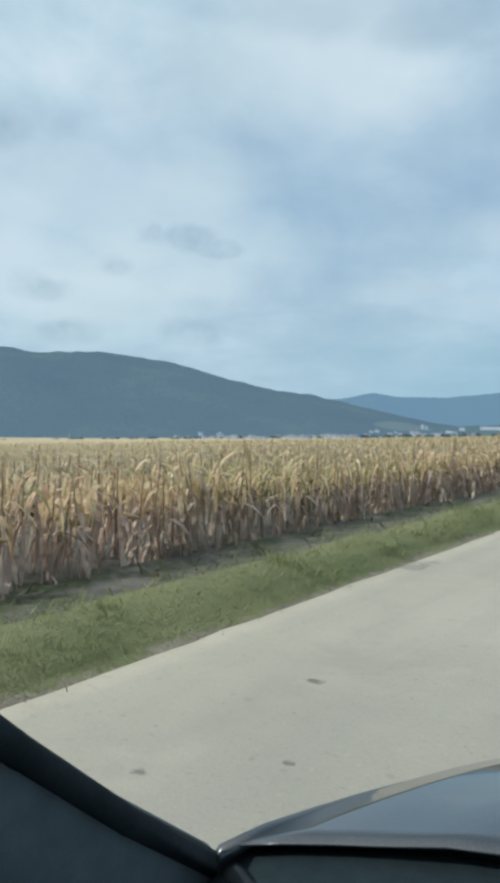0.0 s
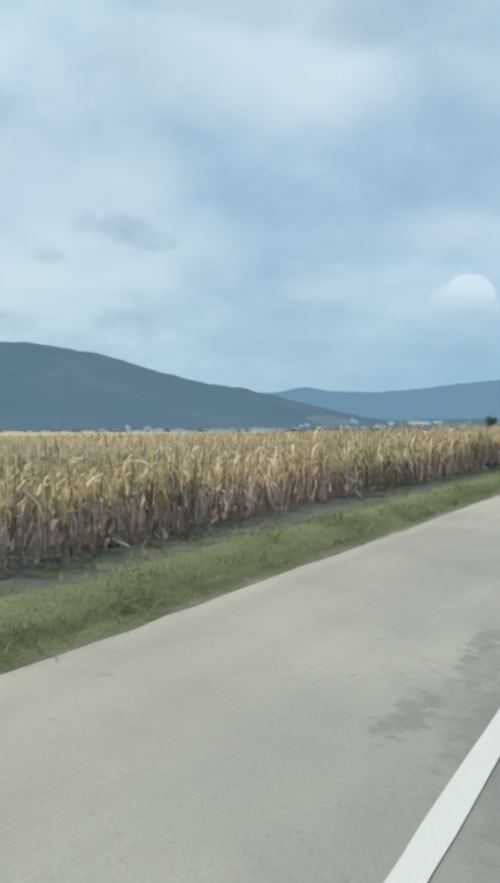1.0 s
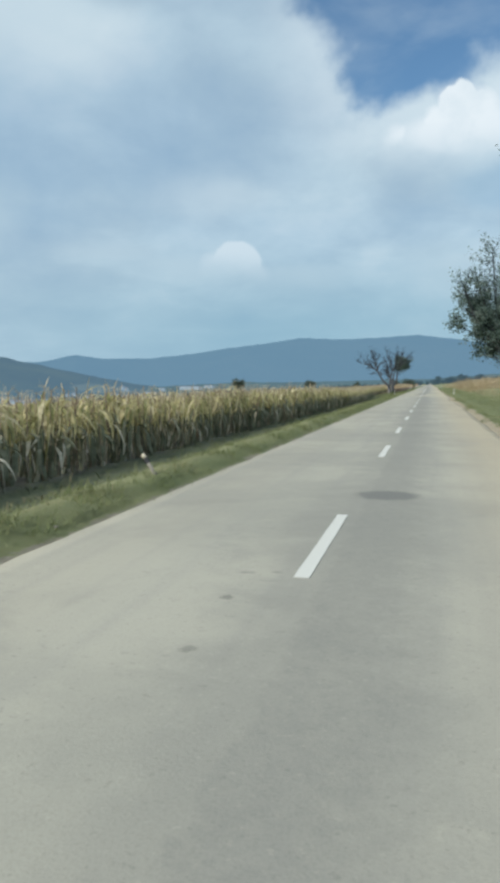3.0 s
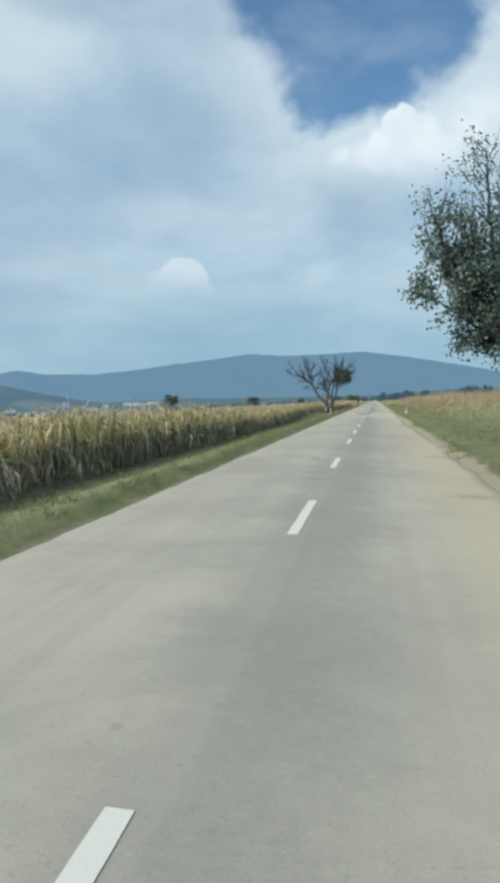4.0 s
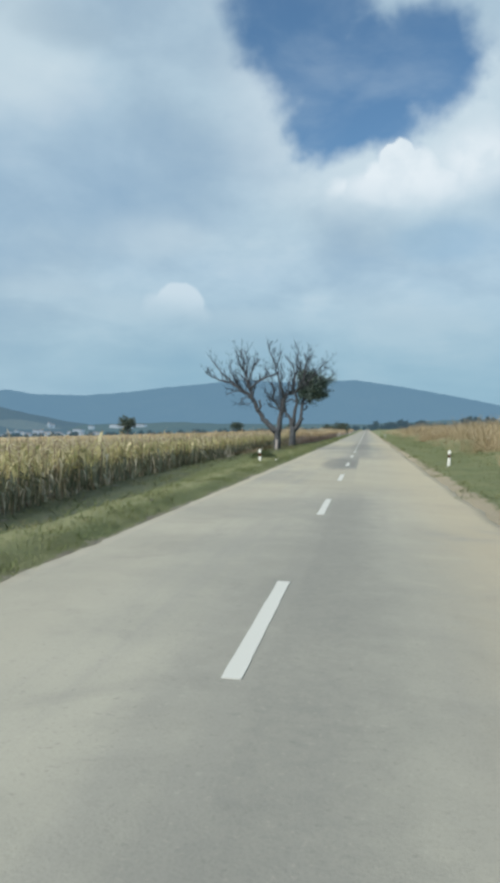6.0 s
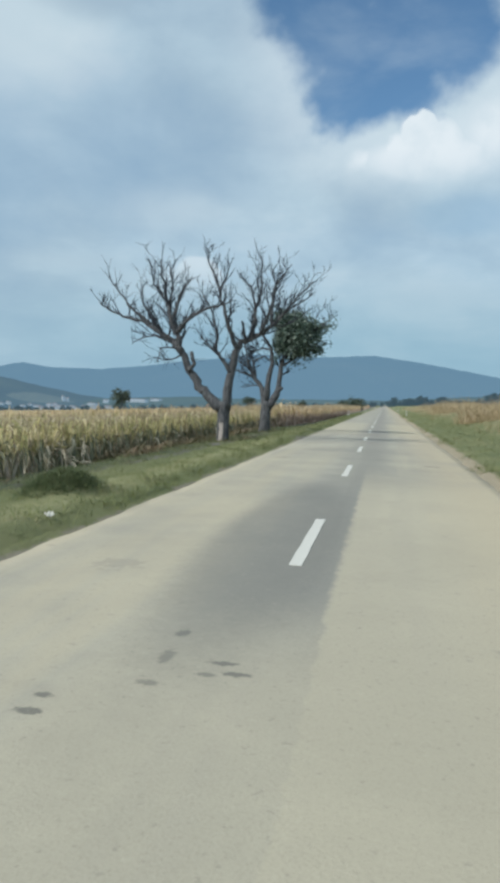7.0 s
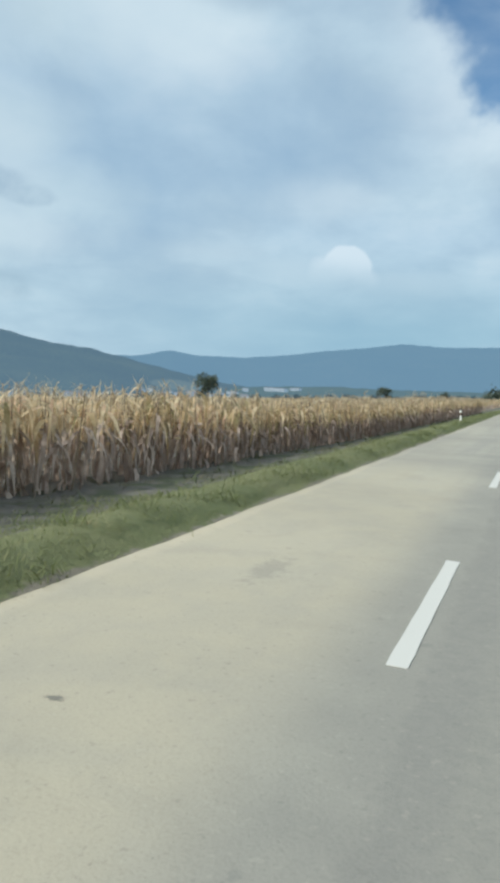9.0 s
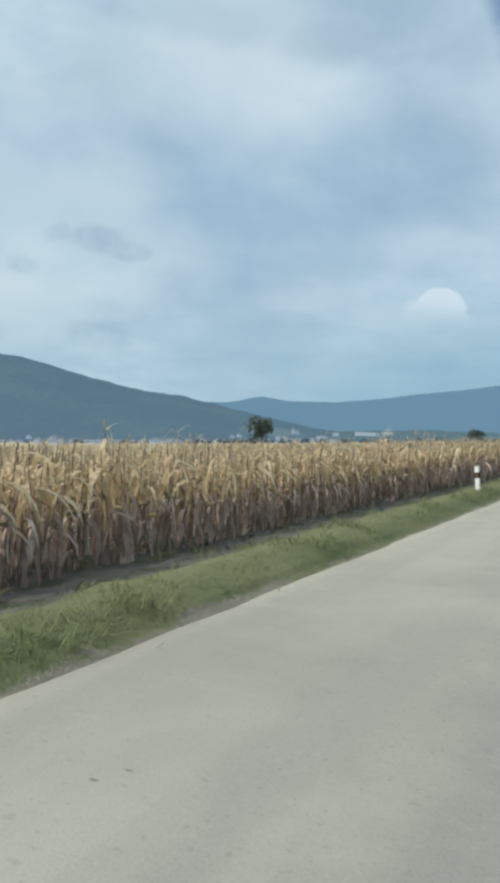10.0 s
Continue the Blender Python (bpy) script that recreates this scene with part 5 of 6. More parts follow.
    t.limb([(1.35, 0.1, 4.4), (1.75, -0.5, 5.3), (1.95, -0.8, 6.3), (1.8, -0.9, 7.0)], 0.08, 0.014, ob, "limb", "", 14, 0.65, 2, 0.2)
    t.limb([(2.26, 0.1, 5.29), (2.84, 0.2, 5.77), (3.36, 0.4, 6.1)], 0.055, 0.012, ob, "limb", "", 9, 0.6, 1, 0.15)
    t.limb([(1.76, 0.1, 4.71), (2.3, 0.7, 4.88), (2.8, 1.2, 5.3), (3.1, 1.4, 5.65)], 0.045, 0.012, ob, "limb", "", 9, 0.5, 1, 0.2, 7, 0.2)
    t.finish(ob, "fine bare grey twigs")


def half_tree():
    """Half dead, half in leaf."""
    ob = thing("half_leafy_tree", (-5.38, 204.0, float(land(-5.38, 204.0))), "small gnarled tree, one half bare and one half in leaf", "tree")
    t = Tree(5, 0.16)
    part("trunk", trunk_mesh(1.6, 0.34, 0.26, 9.0, (0.05, 0)), BARK, ob, "thick cracked grey-brown trunk", True)
    t.limb([(0.0, 0, 1.3), (-0.15, 0, 2.2), (-0.55, 0.1, 2.7), (-0.9, 0.1, 3.3), (-1.15, 0.1, 4.2), (-1.3, 0.1, 5.0)], 0.19, 0.02, ob, "limb", "", 10, 0.7, 2, 0.45)
    t.limb([(-0.55, 0.1, 2.7), (-1.0, -0.1, 3.0), (-1.5, -0.2, 3.15), (-2.0, -0.3, 3.2)], 0.085, 0.015, ob, "limb", "", 10, 0.6, 2, 0.2)
    t.limb([(-0.9, 0.1, 3.25), (-1.4, -0.2, 3.65), (-2.0, -0.4, 3.8)], 0.06, 0.014, ob, "limb", "", 8, 0.6, 2, 0.15)
    t.limb([(-0.6, 0.1, 2.8), (-0.75, 0.2, 3.6), (-1.0, 0.3, 4.2), (-1.7, 0.3, 4.7)], 0.075, 0.014, ob, "limb", "", 9, 0.6, 2, 0.3)
    t.limb([(-0.3, 0.05, 2.45), (-0.8, 0.2, 2.4), (-1.3, 0.3, 2.25)], 0.04, 0.012, ob, "limb", "", 6, 0.5, 1, 0.2)
    t.limb([(0.6, 0, 2.15), (0.74, -0.05, 2.25), (0.88, -0.08, 2.36)], 0.11, 0.085, ob, "broken_stub", "sawn grey stub")
    t.limb([(0.18, -0.1, 2.8), (0.08, -0.2, 2.95)], 0.09, 0.07, ob, "broken_stub", "sawn grey stub")
    t.limb([(0.0, 0, 1.6), (0.22, -0.1, 3.0), (0.25, -0.1, 3.85), (0.2, -0.1, 4.4), (-0.35, -0.2, 5.15), (-0.1, -0.2, 6.3)], 0.18, 0.02, ob, "limb", "", 11, 0.7, 2, 0.5)
    t.limb([(0.22, -0.1, 4.3), (-0.3, 0.2, 4.35), (-0.9, 0.3, 4.15), (-1.3, 0.3, 4.4)], 0.06, 0.012, ob, "limb", "", 7, 0.6, 2, 0.2)
    t.limb([(0.2, -0.1, 3.75), (-0.1, -0.3, 3.9), (-0.8, -0.4, 3.65), (-1.2, -0.5, 3.75)], 0.06, 0.012, ob, "limb", "", 7, 0.6, 2, 0.2)
    for a, b in (((1.1, 0.1, 4.9), (1.0, 0.0, 6.9)), ((1.25, 0.1, 5.1), (1.65, 0.1, 7.05)), ((1.9, 0.2, 5.0), (2.9, 0.2, 6.85)), ((0.6, -0.4, 5.0), (0.45, -0.5, 6.75))):
        t.limb([a, tuple(p * 0.5 + q * 0.5 + 0.05 for p, q in zip(a, b)), b], 0.035, 0.010, ob, "limb", "", 7, 0.7, 1, 0.3, 6, 0.8)
    t.finish(ob, "fine bare grey twigs")
    g = Tree(8)
    g.limb([(0.15, 0, 1.3), (0.6, 0, 2.0), (0.7, 0, 2.6), (0.8, 0.1, 3.7), (1.1, 0.1, 4.7), (1.3, 0.1, 5.9)], 0.23, 0.025, ob, "limb", "", 16, 0.8, 2, 0.5)
    boughs = (((0.85, 0.1, 3.5), (1.8, 0.3, 4.1), (2.8, 0.6, 4.5)), ((1.0, 0.1, 4.2), (2.0, -0.3, 5.0), (3.0, -0.4, 5.7), (3.6, -0.4, 6.1)),
              ((0.9, 0.1, 4.0), (0.8, -0.5, 5.0), (0.75, -0.7, 5.7)), ((1.1, 0.1, 4.6), (1.3, 0.8, 5.4), (1.2, 1.0, 6.0)),
              ((1.0, 0.1, 4.1), (1.9, 0.5, 4.8), (2.5, 0.6, 5.4)),
              ((1.1, 0.1, 4.5), (1.8, -0.6, 5.0), (2.3, -0.9, 5.6)), ((0.8, 0.1, 3.7), (0.75, 0.4, 4.5), (0.7, 0.6, 5.2)),
              ((0.9, 0.1, 3.9), (1.4, -0.4, 5.2), (1.7, -0.6, 5.9)), ((1.0, 0.1, 4.2), (1.6, -0.2, 4.3), (2.3, -0.4, 4.6)))
    for k, bough in enumerate(boughs):
        g.limb(bough, 0.075, 0.012, ob, "limb", "", 9 if k == 1 else 13, 0.62, 2, 0.15)
    tips = [p for p in g.tips if 3.7 - 0.12 * p.x < p.z < 6.1 + 0.2 * g.r.random() and p.x > 0.15 + 0.6 * g.r.random() and not (2.4 < p.x < 3.1 and p.z > 5.6) and g.r.random() < 0.85]
    g.finish(ob, "leaf-bearing twigs")
    leaf_cloud("crown", tips, 7, 0.13, 0.135, TREE_LEAF, 3, ob, "dense dark green foliage on one side")


def tall_tree(x, y, seed, leaders, low, label):
    """A tree on the bank with upright leaders, thin in leaf, bare shoots standing out of it."""
    ob = thing("roadside_tree", (x, y, float(land(x, y))), label, "tree", "trees on the bank")
    part("trunk", trunk_mesh(3.2, 0.34, 0.24, 14.0 + seed), BARK, ob, "straight grey-brown trunk", True)
    t, bare = Tree(seed, 0.13), Tree(seed + 1, 0.08)
    for lx, ly, lz in leaders:
        pts = [(0, 0, 2.9), (lx * 0.35, ly * 0.35, 2.9 + (lz - 2.9) * 0.25), (lx * 0.7, ly * 0.7, 2.9 + (lz - 2.9) * 0.5),
               (lx * 0.93, ly * 0.93, 2.9 + (lz - 2.9) * 0.78), (lx, ly, lz)]
        t.limb(pts, 0.15, 0.016, ob, "limb", "", 19, 1.15, 2, 0.12, 7, 0.55)
        bare.limb([pts[-2], pts[-1], (lx + 0.05, ly, lz + 0.4)], 0.03, 0.008, ob, "limb", "", 5, 0.9, 1, 0.1, 5, 1.2)
        mid = Vector(pts[2])
        bare.grow(mid, Vector((lx * 0.3, ly * 0.3, 1.0)), 2.0, 0.02, 1, 0.8)
    for pts in low:
        t.limb(pts, 0.07, 0.012, ob, "limb", "", 10, 0.75, 2, 0.25, 6, 0.15)
    top = max(l[2] for l in leaders)
    tips = [p for p in t.tips if t.r.random() < (0.85 if p.z < top - 3.5 else 0.4)]
    t.finish(ob, "thin upright twigs")
    bare.finish(ob, "long bare shoots")
    leaf_cloud("crown", tips, 9, 0.18, 0.135, TREE_LEAF, seed, ob, "loose grey-green foliage")


bare_tree()
half_tree()
tall_tree(6.0, 121.0, 33, ((-2.9, -1.7, 7.9), (-2.2, 0.2, 7.0), (-1.7, -1.2, 7.4), (-1.9, 0.9, 8.4), (-1.1, -0.6, 10.0), (0.3, 0.4, 10.6), (1.8, 0.3, 9.5), (0.2, 2.0, 9.0)),
          (((0, 0, 3.0), (-1.6, -0.3, 4.3), (-2.8, -0.6, 5.0), (-3.6, -0.6, 5.3)), ((0, 0, 2.9), (-0.8, 0.1, 3.1), (-1.5, 0.1, 3.3)),
           ((0, 0, 3.2), (1.2, 0.2, 4.2), (2.4, 0.3, 5.0))), "tall thinly leaved roadside tree with upright branches")
tall_tree(7.6, 96.5, 52, ((-3.4, 0.3, 9.8), (-1.4, -0.8, 11.2), (0.2, 0.5, 11.8), (1.8, -0.4, 10.4), (0.4, 1.9, 9.6)),
          (((0, 0, 3.4), (-1.0, 0.2, 4.6), (-1.9, 0.3, 5.8)), ((0, 0, 3.2), (1.2, 0.2, 4.2), (2.4, 0.3, 5.0))), "tall roadside tree with a high loose crown")


def far_crown(name, place, w, h, label, seed, n=420, mat=HAZED_FAR_LEAF, category="tree", lobes=10, group=""):
    """A distant tree or bush: a short trunk and a ragged crown of leaf clumps."""
    r = random.Random(seed)
    x, y = place
    ob = thing(name, (x, y, float(land(x, y))), label, category, group)
    part("trunk", rod(bmesh.new(), [(0, 0, -0.3), (0.1, 0, h * 0.35), (0, 0.1, h * 0.6)], [w * 0.045, w * 0.035, w * 0.015], 7), BARK, ob)
    spots = []
    for k in range(lobes):
        c = Vector((r.uniform(-0.30, 0.30) * w, r.uniform(-0.30, 0.30) * w, h * r.uniform(0.22, 0.78)))
        rad = w * r.uniform(0.15, 0.27)
        for i in range(n // lobes):
            v = Vector((r.gauss(0, 1), r.gauss(0, 1), r.gauss(0, 1))).normalized() * rad * r.uniform(0.5, 1.05)
            spots.append(c + Vector((v.x, v.y, v.z * 0.8)))
    leaf_cloud("crown", spots, 4, w * 0.035, w * 0.075, mat, seed, ob)
    return ob


far_crown("field_tree", (-81, 399), 6.4, 8.9, "lone dark round tree standing in the maize", 1)
far_crown("field_tree", (-109, 794), 11.5, 10.5, "lone dark tree far across the fields", 2)
far_crown("roadside_bush", (-6.9, 372), 6.0, 3.2, "dark green bush at the road side", 3)
far_crown("field_tree", (-66, 800), 8.0, 8.0, "small dark tree far across the fields", 4)
far_crown("field_tree", (-23, 620), 7.0, 4.6, "low dark bush far along the road", 5)


def far_hedge(name, label, spots, seed):
    """A far row of trees: many clumps, one object."""
    r = random.Random(seed)
    pts = []
    for x, y, w, h in spots:
        z = float(land(x, y))
        for i in range(int(24 + w * 6)):
            v = Vector((r.gauss(0, 0.36) * w, r.gauss(0, 0.36) * w, 0))
            pts.append((x + v.x, y + v.y, z + h * r.uniform(0.05, 1.0) * math.exp(-(v.length / w) ** 2)))
    rr = np.random.default_rng(seed)
    p = np.array(pts)
    n = len(p)
    d = rr.normal(0, 1, (n, 3))
    d /= np.linalg.norm(d, axis=1)[:, None]
    s = np.cross(d, rr.normal(0, 1, (n, 3)))
    s /= np.linalg.norm(s, axis=1)[:, None]
    L = rr.uniform(1.0, 2.4, n)[:, None]
    V = np.stack([p - d * L, p - s * L * 0.7, p + d * L, p + s * L * 0.7], 1).reshape(-1, 3)
    tagged(new(name, quads_mesh(name, V, np.arange(n * 4).reshape(-1, 4), (FAR_WOOD,))), label, "trees", kind="stuff")


far_hedge("far_tree_line", "dark line of trees on the rise beyond the dry grass",
          [(8 + 6.5 * k + rnd.uniform(-3, 3), 760 - 0.9 * k + rnd.uniform(-12, 12), rnd.uniform(6, 10), rnd.uniform(3.5, 8.0)) for k in range(48)]
          + [(70 + rnd.uniform(-8, 8), 640 + rnd.uniform(-10, 10), 9, 7.5) for k in range(3)], 1)
far_hedge("far_hedges", "dark hedges and trees between the far fields",
          [(-40 - 12 * k + rnd.uniform(-5, 5), 1150 + rnd.uniform(-20, 20), rnd.uniform(4, 8), rnd.uniform(2, 6)) for k in range(45)]
          + [(-10 - 7 * k, 900 + rnd.uniform(-10, 10), rnd.uniform(3, 6), rnd.uniform(2, 4)) for k in range(14)]
          + [(-1000 * math.sin(radians(a)) * 1.25, 100 + 1000 * math.cos(radians(a)) * 1.25, rnd.uniform(5, 10), rnd.uniform(2, 6)) for a in np.arange(24, 58, 0.35) if rnd.random() < 0.45], 2)

# ---------------------------------------------------------------- the village under the hill
# haze colour that walls and roofs give off as emission
AIR = (0.23, 0.33, 0.42)
HOUSE_WALLS = [hazed("house_render", (tuple(v * 0.9 for v in c), c, c), 0.3, AIR, 0.78, 0.02) for c in ((0.80, 0.78, 0.74), (0.68, 0.62, 0.52), (0.82, 0.82, 0.80))]
HOUSE_ROOFS = [hazed("house_roof", (tuple(v * 0.8 for v in c), c, c), 0.3, AIR, 0.5, 0.02) for c in ((0.22, 0.17, 0.15), (0.20, 0.18, 0.17), (0.27, 0.23, 0.21))]
PANE = plain("dark_pane", (0.05, 0.06, 0.07), 0.2)


SLOPES = [BVHTree.FromPolygons([v.co.copy() for v in ob.data.vertices], [tuple(p.vertices) for p in ob.data.polygons]) for ob in (near_hill, foothills)]


def foot_of(x, y):
    """The ground, or the lower slope of a hill where that lies higher."""
    z = float(land(x, y))
    for slope in SLOPES:
        hit = slope.ray_cast(Vector((x, y, 500.0)), Vector((0, 0, -1)))[0]
        if hit:
            z = max(z, hit.z)
    return z


def house(az, dist, w, d, h, pitch, k, label, name="house", category="house"):
    a = radians(az)
    x, y = -math.sin(a) * dist, 100 + math.cos(a) * dist
    ob = thing(name, (x, y, foot_of(x, y)), label, category, "village under the hill", rnd.uniform(-35, 10))
    part("wall", block((-w / 2, -d / 2, -1.0), (w / 2, d / 2, h)), HOUSE_WALLS[k % 3], ob)
    bm = bmesh.new()
    e = 0.5
    v = [bm.verts.new(c) for c in ((-w / 2 - e, -d / 2 - e, h), (w / 2 + e, -d / 2 - e, h), (w / 2 + e, d / 2 + e, h), (-w / 2 - e, d / 2 + e, h),
                                   (-w / 2 - e, 0, h + pitch), (w / 2 + e, 0, h + pitch))]
    for f in ((0, 1, 5, 4), (2, 3, 4, 5), (1, 2, 5), (3, 0, 4), (3, 2, 1, 0)):
        bm.faces.new([v[i] for i in f])
    part("roof", bm, HOUSE_ROOFS[k % 3], ob)
    n = max(2, int(w / 4))
    for i in range(n):
        cx = -w / 2 + w * (i + 0.5) / n
        part("window", block((cx - 0.6, -d / 2 - 0.06, h * 0.35), (cx + 0.6, -d / 2 + 0.05, h * 0.35 + 1.4)), PANE, ob)


for k in range(84):
    u = (k * 0.618) % 1.0
    az = 19.2 + 23.0 * u + 1.2 * math.sin(u * 19.0)
    dist = rnd.uniform(1800, float(np.interp(az, [20, 27], [2080, 1850]))) if az < 27 and k % 4 else rnd.uniform(1540, 1680) if k % 3 else rnd.uniform(1180, 1420)
    house(az, dist, rnd.uniform(8, 13), rnd.uniform(7, 9), rnd.uniform(3.0, 5.5), rnd.uniform(1.8, 3.2), k,
          "white village house with a pitched roof under the hill" if k % 3 != 1 else "cream village house with a dark pitched roof")
for az, dist, w, h in ((17.6, 2150, 76, 7.5), (16.2, 2170, 30, 5.0), (20.55, 2040, 34, 4.5), (19.7, 2160, 14, 8.0), (29.5, 1060, 34, 3.2), (33.5, 1072, 46, 3.2), (36.4, 1084, 26, 3.2)):
    house(az, dist, w, 14, h, 1.5, 0 if dist > 2000 else 1, "long white farm shed at the edge of the village", "farm_shed", "shed")
# the church on the slope: a white nave with a stout tower
house(22.45, 2118, 16, 10, 6.0, 3.5, 2, "white village church nave with a steep roof", "church", "church")
house(22.62, 2110, 5.5, 5.5, 10.0, 4.5, 2, "white church tower with a pointed roof", "church_tower", "church")


# ---------------------------------------------------------------- delineator posts
def delineator(x, y, lean, sunk, group="delineator posts along the road"):
    """A white roadside post with a slanted top, a black band and a reflector."""
    ob = thing("delineator_post", (x, y, float(land(x, y))), "white plastic delineator post with a black band on the verge", "road post", group)
    ob.matrix_basis = pose(x, y, float(land(x, y)) - sunk, lean[0], lean[1], 0)

    def shaft(z0, z1, top=0.0, grow=0.0):
        bm = bmesh.new()
        prof = [(-0.06, -0.018), (-0.035, -0.045), (0.035, -0.045), (0.06, -0.018), (0.045, 0.04), (-0.045, 0.04)]
        lo = [bm.verts.new((px * (1 + grow), py * (1 + grow), z0)) for px, py in prof]
        hi = [bm.verts.new((px * (1 + grow), py * (1 + grow), z1 + (top * (px + 0.06) / 0.12))) for px, py in prof]
        for k in range(6):
            bm.faces.new((lo[k], lo[(k + 1) % 6], hi[(k + 1) % 6], hi[k]))
        bm.faces.new(hi)
        bm.faces.new(lo[::-1])
        return bm
    part("post", shaft(-0.2, 0.70, 0.04), WHITE, ob)
    band = part("band", shaft(0.42, 0.55, 0.03, 0.05), BLACK, ob, "black slanted band")
    part("reflector", block((-0.022, -0.056, 0.45), (0.022, -0.046, 0.545), 0.004), AMBER, band, "amber reflector")
    return ob


for x, y, lean, sunk in ((-3.63, 171.7, (1, -2), 0.22), (-3.3, 255.3, (1, -5), 0.12), (-3.5, 338.0, (0, 2), 0.05), (-3.5, 421.0, (0, 0), 0.05), (-3.5, 505.0, (0, 0), 0.05),
                   (4.05, 171.5, (0, 1), 0.08), (4.0, 280.0, (0, -2), 0.05), (4.0, 363.0, (0, 0), 0.05), (4.0, 446.0, (0, 0), 0.05)):
    delineator(x, y, lean, sunk)


# ---------------------------------------------------------------- small things on the verge
def scrap(x, y, w, l, turn, seed, label):
    """A crumpled thrown-away sheet."""
    bm = bmesh.new()
    bmesh.ops.create_grid(bm, x_segments=7, y_segments=5, size=0.5)
    for v in bm.verts:
        v.co = Vector((v.co.x * w, v.co.y * l, 0.05 + 0.09 * noise.noise((v.co.x * 4, v.co.y * 4, seed))))
    bmesh.ops.solidify(bm, geom=bm.faces[:], thickness=0.004)
    ob = part("litter", bm, WHITE, None)
    ob.matrix_basis = pose(x, y, float(land(x, y)) + 0.01, 4, 6, turn)
    tagged(ob, label, "litter")


scrap(-4.75, 70.7, 0.75, 0.28, 20, 1.0, "crumpled white sheet lying in the grass")
scrap(-3.06, 172.4, 0.10, 0.08, 60, 4.0, "small scrap of white paper in the grass")


def leaning_stake(x, y):
    """A weathered marker stake that has sunk over sideways, with a dark band and a pale cap."""
    ob = thing("marker_stake", (x, y, 0.0), "weathered grey marker stake leaning over in the grass", "stake")
    ob.matrix_basis = pose(x, y, float(land(x, y)) - 0.12, -22, -36, 10)
    part("stem", rod(bmesh.new(), [(0, 0, 0), (0.004, 0, 0.25), (0, 0.004, 0.46)], [0.034, 0.032, 0.03], 8), STONE, ob, "dull grey stem", True)
    part("band", rod(bmesh.new(), [(0, 0.004, 0.40), (0, 0.004, 0.50)], [0.038, 0.038], 8), BLACK, ob, "black band")
    part("cap", rod(bmesh.new(), [(0, 0.004, 0.50), (0, 0.004, 0.56), (0.01, 0.004, 0.585)], [0.036, 0.038, 0.02], 8), STRAW, ob, "pale worn cap", True)


leaning_stake(-3.08, 77.05)


def stone(x, y, r, seed):
    bm = bmesh.new()
    bmesh.ops.create_icosphere(bm, subdivisions=2, radius=r)
    for v in bm.verts:
        v.co *= 1 + 0.35 * noise.noise(v.co * (1.3 / r) + Vector((seed, 0, 0)))
        v.co.z *= 0.6
    ob = part("stone", bm, STONE, None, "", True)
    ob.matrix_basis = pose(x, y, float(land(x, y)) + r * 0.2, 0, 0, seed * 50)
    tagged(ob, "grey stone lying at the edge of the road", "stone", "stones on the verge")


for k in range(14):
    y = rnd.uniform(2, 252)
    stone(ROAD_L - rnd.uniform(0.05, 0.5), y, rnd.uniform(0.012, 0.03), k * 1.7)


# ---------------------------------------------------------------- the car at the start of the walk
def car_look(g, co):
    fine = g.noise(co, 400.0, 2.0, 0.5)
    dust = g.noise(co, 2.0, 6.0, 0.6)
    col = g.mix(g.step(dust, 0.35, 0.75), (0.022, 0.030, 0.040), (0.040, 0.050, 0.060))
    return g.mix(g.step(fine, 0.5, 0.8), col, (0.07, 0.085, 0.10)), None


CAR_PAINT = surface("dark_metallic_paint", car_look, 0.28, 0.35, 1.0, 0.5)
TRIM = plain("dark_grey_trim", (0.066, 0.084, 0.096), 0.75, vary=0.15, scale=20)
RUBBER = plain("black_rubber", (0.020, 0.026, 0.030), 0.9, vary=0.2, scale=15, spec=0.06)
COWL = plain("matt_black_plastic", (0.018, 0.028, 0.034), 0.95, vary=0.15, scale=30, spec=0.05)
TYRE = plain("tyre_rubber", (0.022, 0.022, 0.023), 0.85, vary=0.2)
RIM = plain("grey_alloy", (0.45, 0.46, 0.48), 0.3, 0.9, vary=0.1)


def sheet(rows, thick=0.0):
    """A surface through rows of points."""
    bm = bmesh.new()
    grid = [[bm.verts.new(p) for p in row] for row in rows]
    for a, b in zip(grid, grid[1:]):
        for i in range(len(a) - 1):
            bm.faces.new((a[i], a[i + 1], b[i + 1], b[i]))
    bmesh.ops.recalc_face_normals(bm, faces=bm.faces[:])
    if thick:
        bmesh.ops.solidify(bm, geom=bm.faces[:], thickness=thick)
    return bm


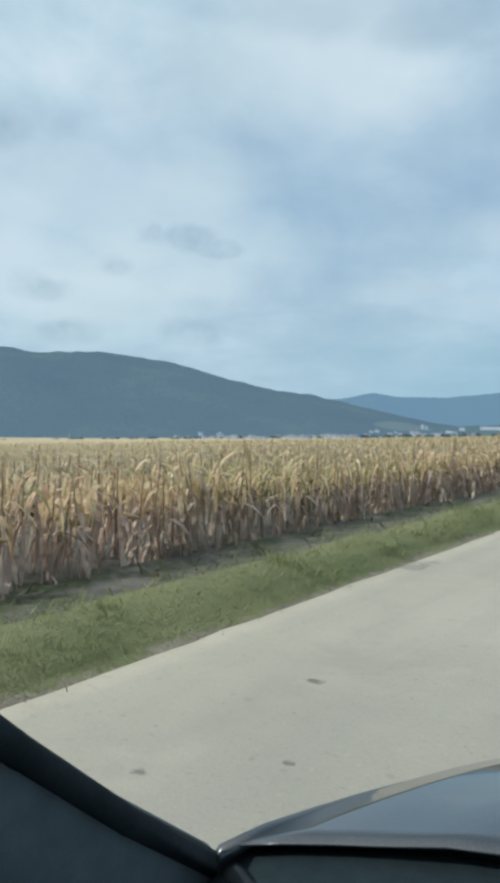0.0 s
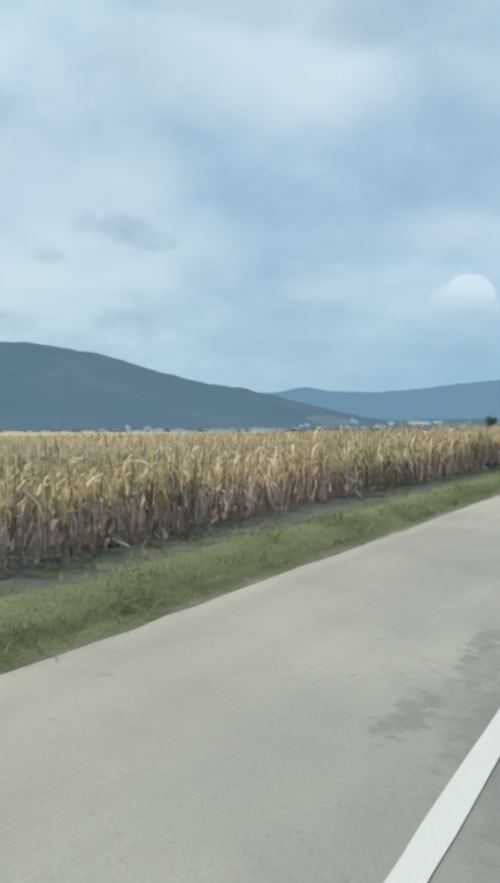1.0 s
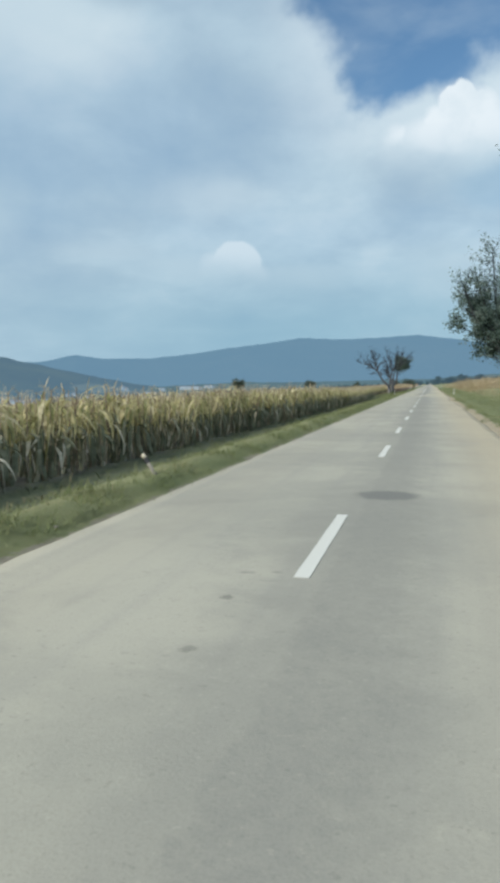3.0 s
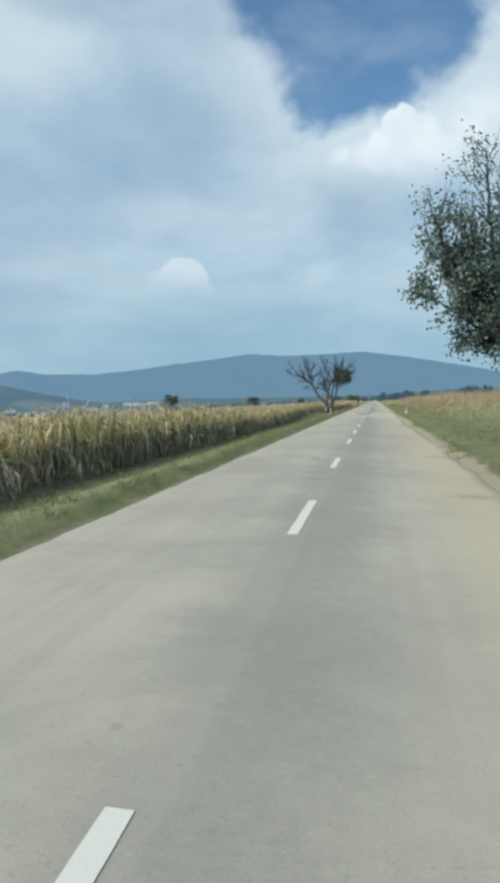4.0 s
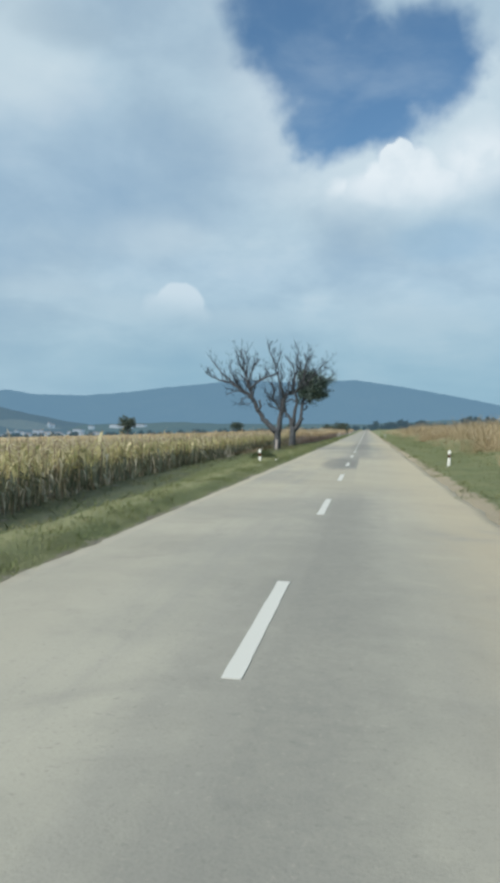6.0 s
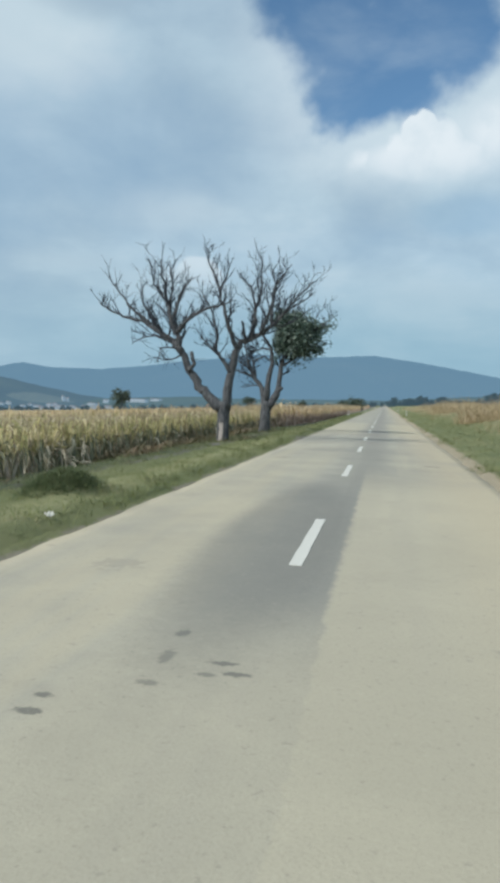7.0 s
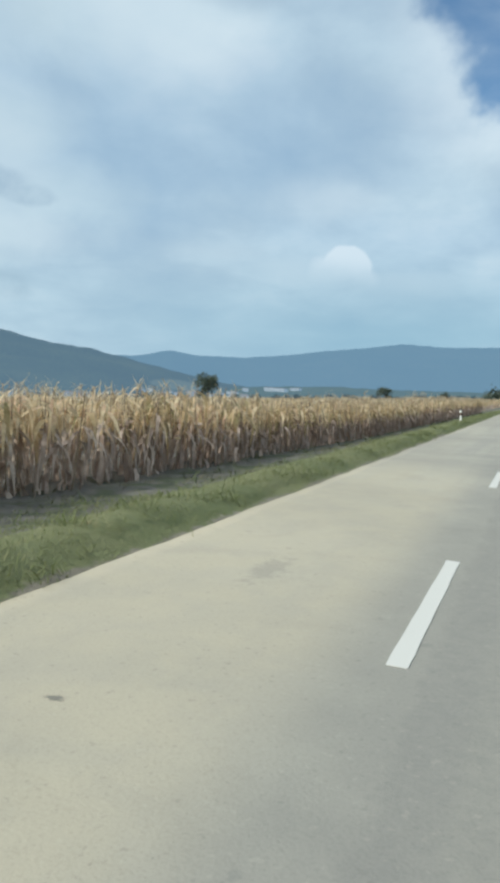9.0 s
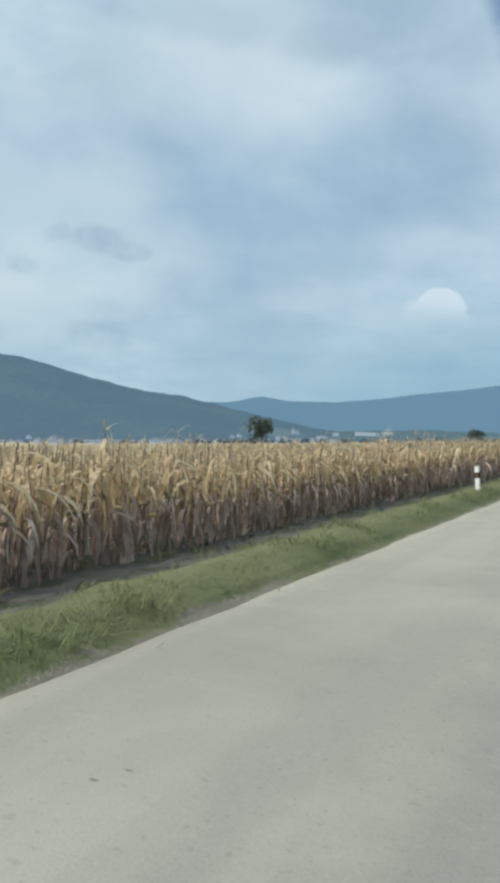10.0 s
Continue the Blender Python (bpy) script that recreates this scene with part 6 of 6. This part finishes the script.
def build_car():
    """The camera's own car, held still where the walk begins; its windscreen opening is free."""
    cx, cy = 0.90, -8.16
    car = thing("car", (cx, cy, 0.0), "dark blue-grey car the camera rides in, held still on the asphalt lane", "car")
    # bonnet: crowned across, falling to the front, with a raised edge line
    rows = []
    for i in range(15):
        v = i / 14
        half = 0.965 - 0.36 * v - 0.08 * v * v
        row = []
        for k in range(25):
            u = -1 + 2 * k / 24
            rear = 1.17 - 0.17 * u * u
            y = rear + (1.97 - rear) * v
            z = 0.93 + 0.005 * v - 0.10 * v ** 3.0 - (0.078 - 0.03 * v) * abs(u) ** 3
            z += 0.012 * math.exp(-((abs(u) - 0.62) / 0.10) ** 2)
            row.append((u * half, y, z))
        rows.append(row)
    part("bonnet", sheet(rows, -0.004), CAR_PAINT, car, "glossy dark bonnet mirroring the sky", True)
    for side in (-1, 1):
        rows = []
        for i in range(12):
            v = i / 11
            y = 0.98 + 1.07 * v
            w = max(0.0, (y - 1.02) / 0.95)
            rows.append([(side * (0.962 - 0.36 * w - 0.08 * w * w + o), y, z + 0.01 - 0.10 * w ** 3)
                         for o, z in ((0.006, 0.855), (0.02, 0.83), (0.035, 0.75), (0.045, 0.62), (0.035, 0.42), (0.02, 0.30))])
        part("front_wing", sheet(rows, 0.02), CAR_PAINT, car, "", True)
        rows = []
        for i in range(10):
            v = i / 9
            rows.append([(side * (0.93 + o), 0.55 - 2.8 * v, z) for o, z in ((0.0, 0.90), (0.02, 0.80), (0.04, 0.65), (0.03, 0.42), (0.0, 0.28))])
        part("side_body", sheet(rows, 0.03), CAR_PAINT, car, "", True)
        # pillars from the dashboard corner up to the roof
        a = [(side * 0.985, 1.02, 0.82), (side * 1.0, 0.80, 0.99), (side * 0.99, 0.60, 1.16), (side * 0.93, 0.30, 1.42), (side * 0.84, -0.02, 1.66)]
        part("windscreen_pillar", rod(bmesh.new(), [(p[0] + side * 0.06, p[1] + 0.0, p[2] - 0.05) for p in a], [0.05, 0.05, 0.05, 0.05, 0.05], 10), TRIM, car, "dark grey pillar trim", True)
        foot = [(side * 0.84, 0.915, 0.85), (side * 0.90, 0.955, 0.828), (side * 0.95, 0.995, 0.813)]
        part("pillar_seal", rod(bmesh.new(), foot + [(p[0], p[1], p[2] - 0.024) for p in a], [0.016, 0.019] + [0.022] * 6, 10), RUBBER, car, "black rubber seal", True)
        rows = [[(p[0], p[1], p[2] - 0.012), (p[0] - side * 0.01, p[1] - 0.12, p[2] - 0.12), (p[0] - side * 0.02, p[1] - 0.30, p[2] - 0.30), (p[0] - side * 0.03, p[1] - 0.50, p[2] - 0.55)] for p in a[:4]]
        part("pillar_foot", sheet(rows, 0.01), TRIM, car, "dark grey inner trim", True)
        part("rear_pillar", rod(bmesh.new(), [(side * 0.93, -2.2, 0.95), (side * 0.86, -1.75, 1.45), (side * 0.78, -1.35, 1.68)], [0.10, 0.08, 0.06], 8), CAR_PAINT, car, "", True)
        part("door_trim", block((side * 0.93 - 0.05, -0.9, 0.45), (side * 0.93 + 0.02, 0.74, 0.80), 0.02), TRIM, car)
        for y in (1.35, -1.55):
            bm = bmesh.new()
            bmesh.ops.create_cone(bm, cap_ends=True, segments=28, radius1=0.33, radius2=0.33, depth=0.21, matrix=pose(side * 0.80, y, 0.33, 0, 90, 0))
            bmesh.ops.bevel(bm, geom=[e for e in bm.edges if e.calc_face_angle(0) > 1.0], offset=0.03, segments=2, affect="EDGES")
            wheel = part("wheel", bm, TYRE, car, "", True)
            bm = bmesh.new()
            bmesh.ops.create_cone(bm, cap_ends=True, segments=24, radius1=0.21, radius2=0.19, depth=0.225, matrix=pose(side * 0.80, y, 0.33, 0, 90, 0))
            part("rim", bm, RIM, wheel)
    # trough under the windscreen, its seal, the wiper and the dashboard
    rows = []
    for i in range(17):
        u = -1 + 2 * i / 16
        bow = 0.05 * (1 - u * u)
        rear, top = 1.17 - 0.17 * u * u, 0.93 - 0.078 * abs(u) ** 3
        rows.append([(u * 0.966, rear + 0.03, top - 0.012), (u * 0.966, rear - 0.02, top - 0.035), (u * 0.966, rear - 0.11, top - 0.03)])
    part("cowl", sheet(rows, 0.015), COWL, car, "dark plastic trough below the windscreen", True)
    seal = [(0.97 * (i / 8 - 1), 1.06 - 0.17 * (i / 8 - 1) ** 2, 0.892 - 0.07 * abs(i / 8 - 1) ** 3) for i in range(17)]
    part("screen_seal", rod(bmesh.new(), seal, [0.02] * 17, 8), RUBBER, car, "black rubber seal", True)
    wiper = part("wiper", rod(bmesh.new(), [(-0.52, 1.08, 0.905), (-0.2, 1.11, 0.925), (0.25, 1.11, 0.925), (0.55, 1.08, 0.91)], [0.012, 0.010, 0.009, 0.006], 6), RUBBER, car, "black wiper blade", True)
    part("wiper_arm", block((-0.12, 1.085, 0.895), (0.16, 1.125, 0.935), 0.012), RUBBER, wiper)
    rows = []
    for i in range(17):
        u = -1 + 2 * i / 16
        bow = 0.05 * (1 - u * u)
        rows.append([(u * 0.975, 1.05 - 0.17 * u * u, 0.80 + bow), (u * 0.975, 0.80, 0.825 + bow), (u * 0.975, 0.55, 0.84 + bow), (u * 0.975, 0.42, 0.82 + bow), (u * 0.965, 0.36, 0.70), (u * 0.965, 0.40, 0.45)])
    part("dashboard", sheet(rows, 0.02), TRIM, car, "dark grey grained dashboard", True)
    part("roof", sheet([[(u * 0.84, y, 1.69 + 0.05 * (1 - u * u) - (0.05 if y < -1.2 else 0)) for u in (-1, -0.5, 0, 0.5, 1)] for y in (-0.04, -0.5, -1.0, -1.5)], 0.03), CAR_PAINT, car, "", True)
    part("floor_pan", block((-0.92, -2.25, 0.22), (0.92, 1.9, 0.30), 0.02), TRIM, car)
    part("front_bumper", block((-0.72, 1.90, 0.28), (0.72, 2.12, 0.74), 0.06), CAR_PAINT, car, "", True)
    part("rear_body", block((-0.92, -2.35, 0.30), (0.92, -2.2, 0.98), 0.05), CAR_PAINT, car, "", True)


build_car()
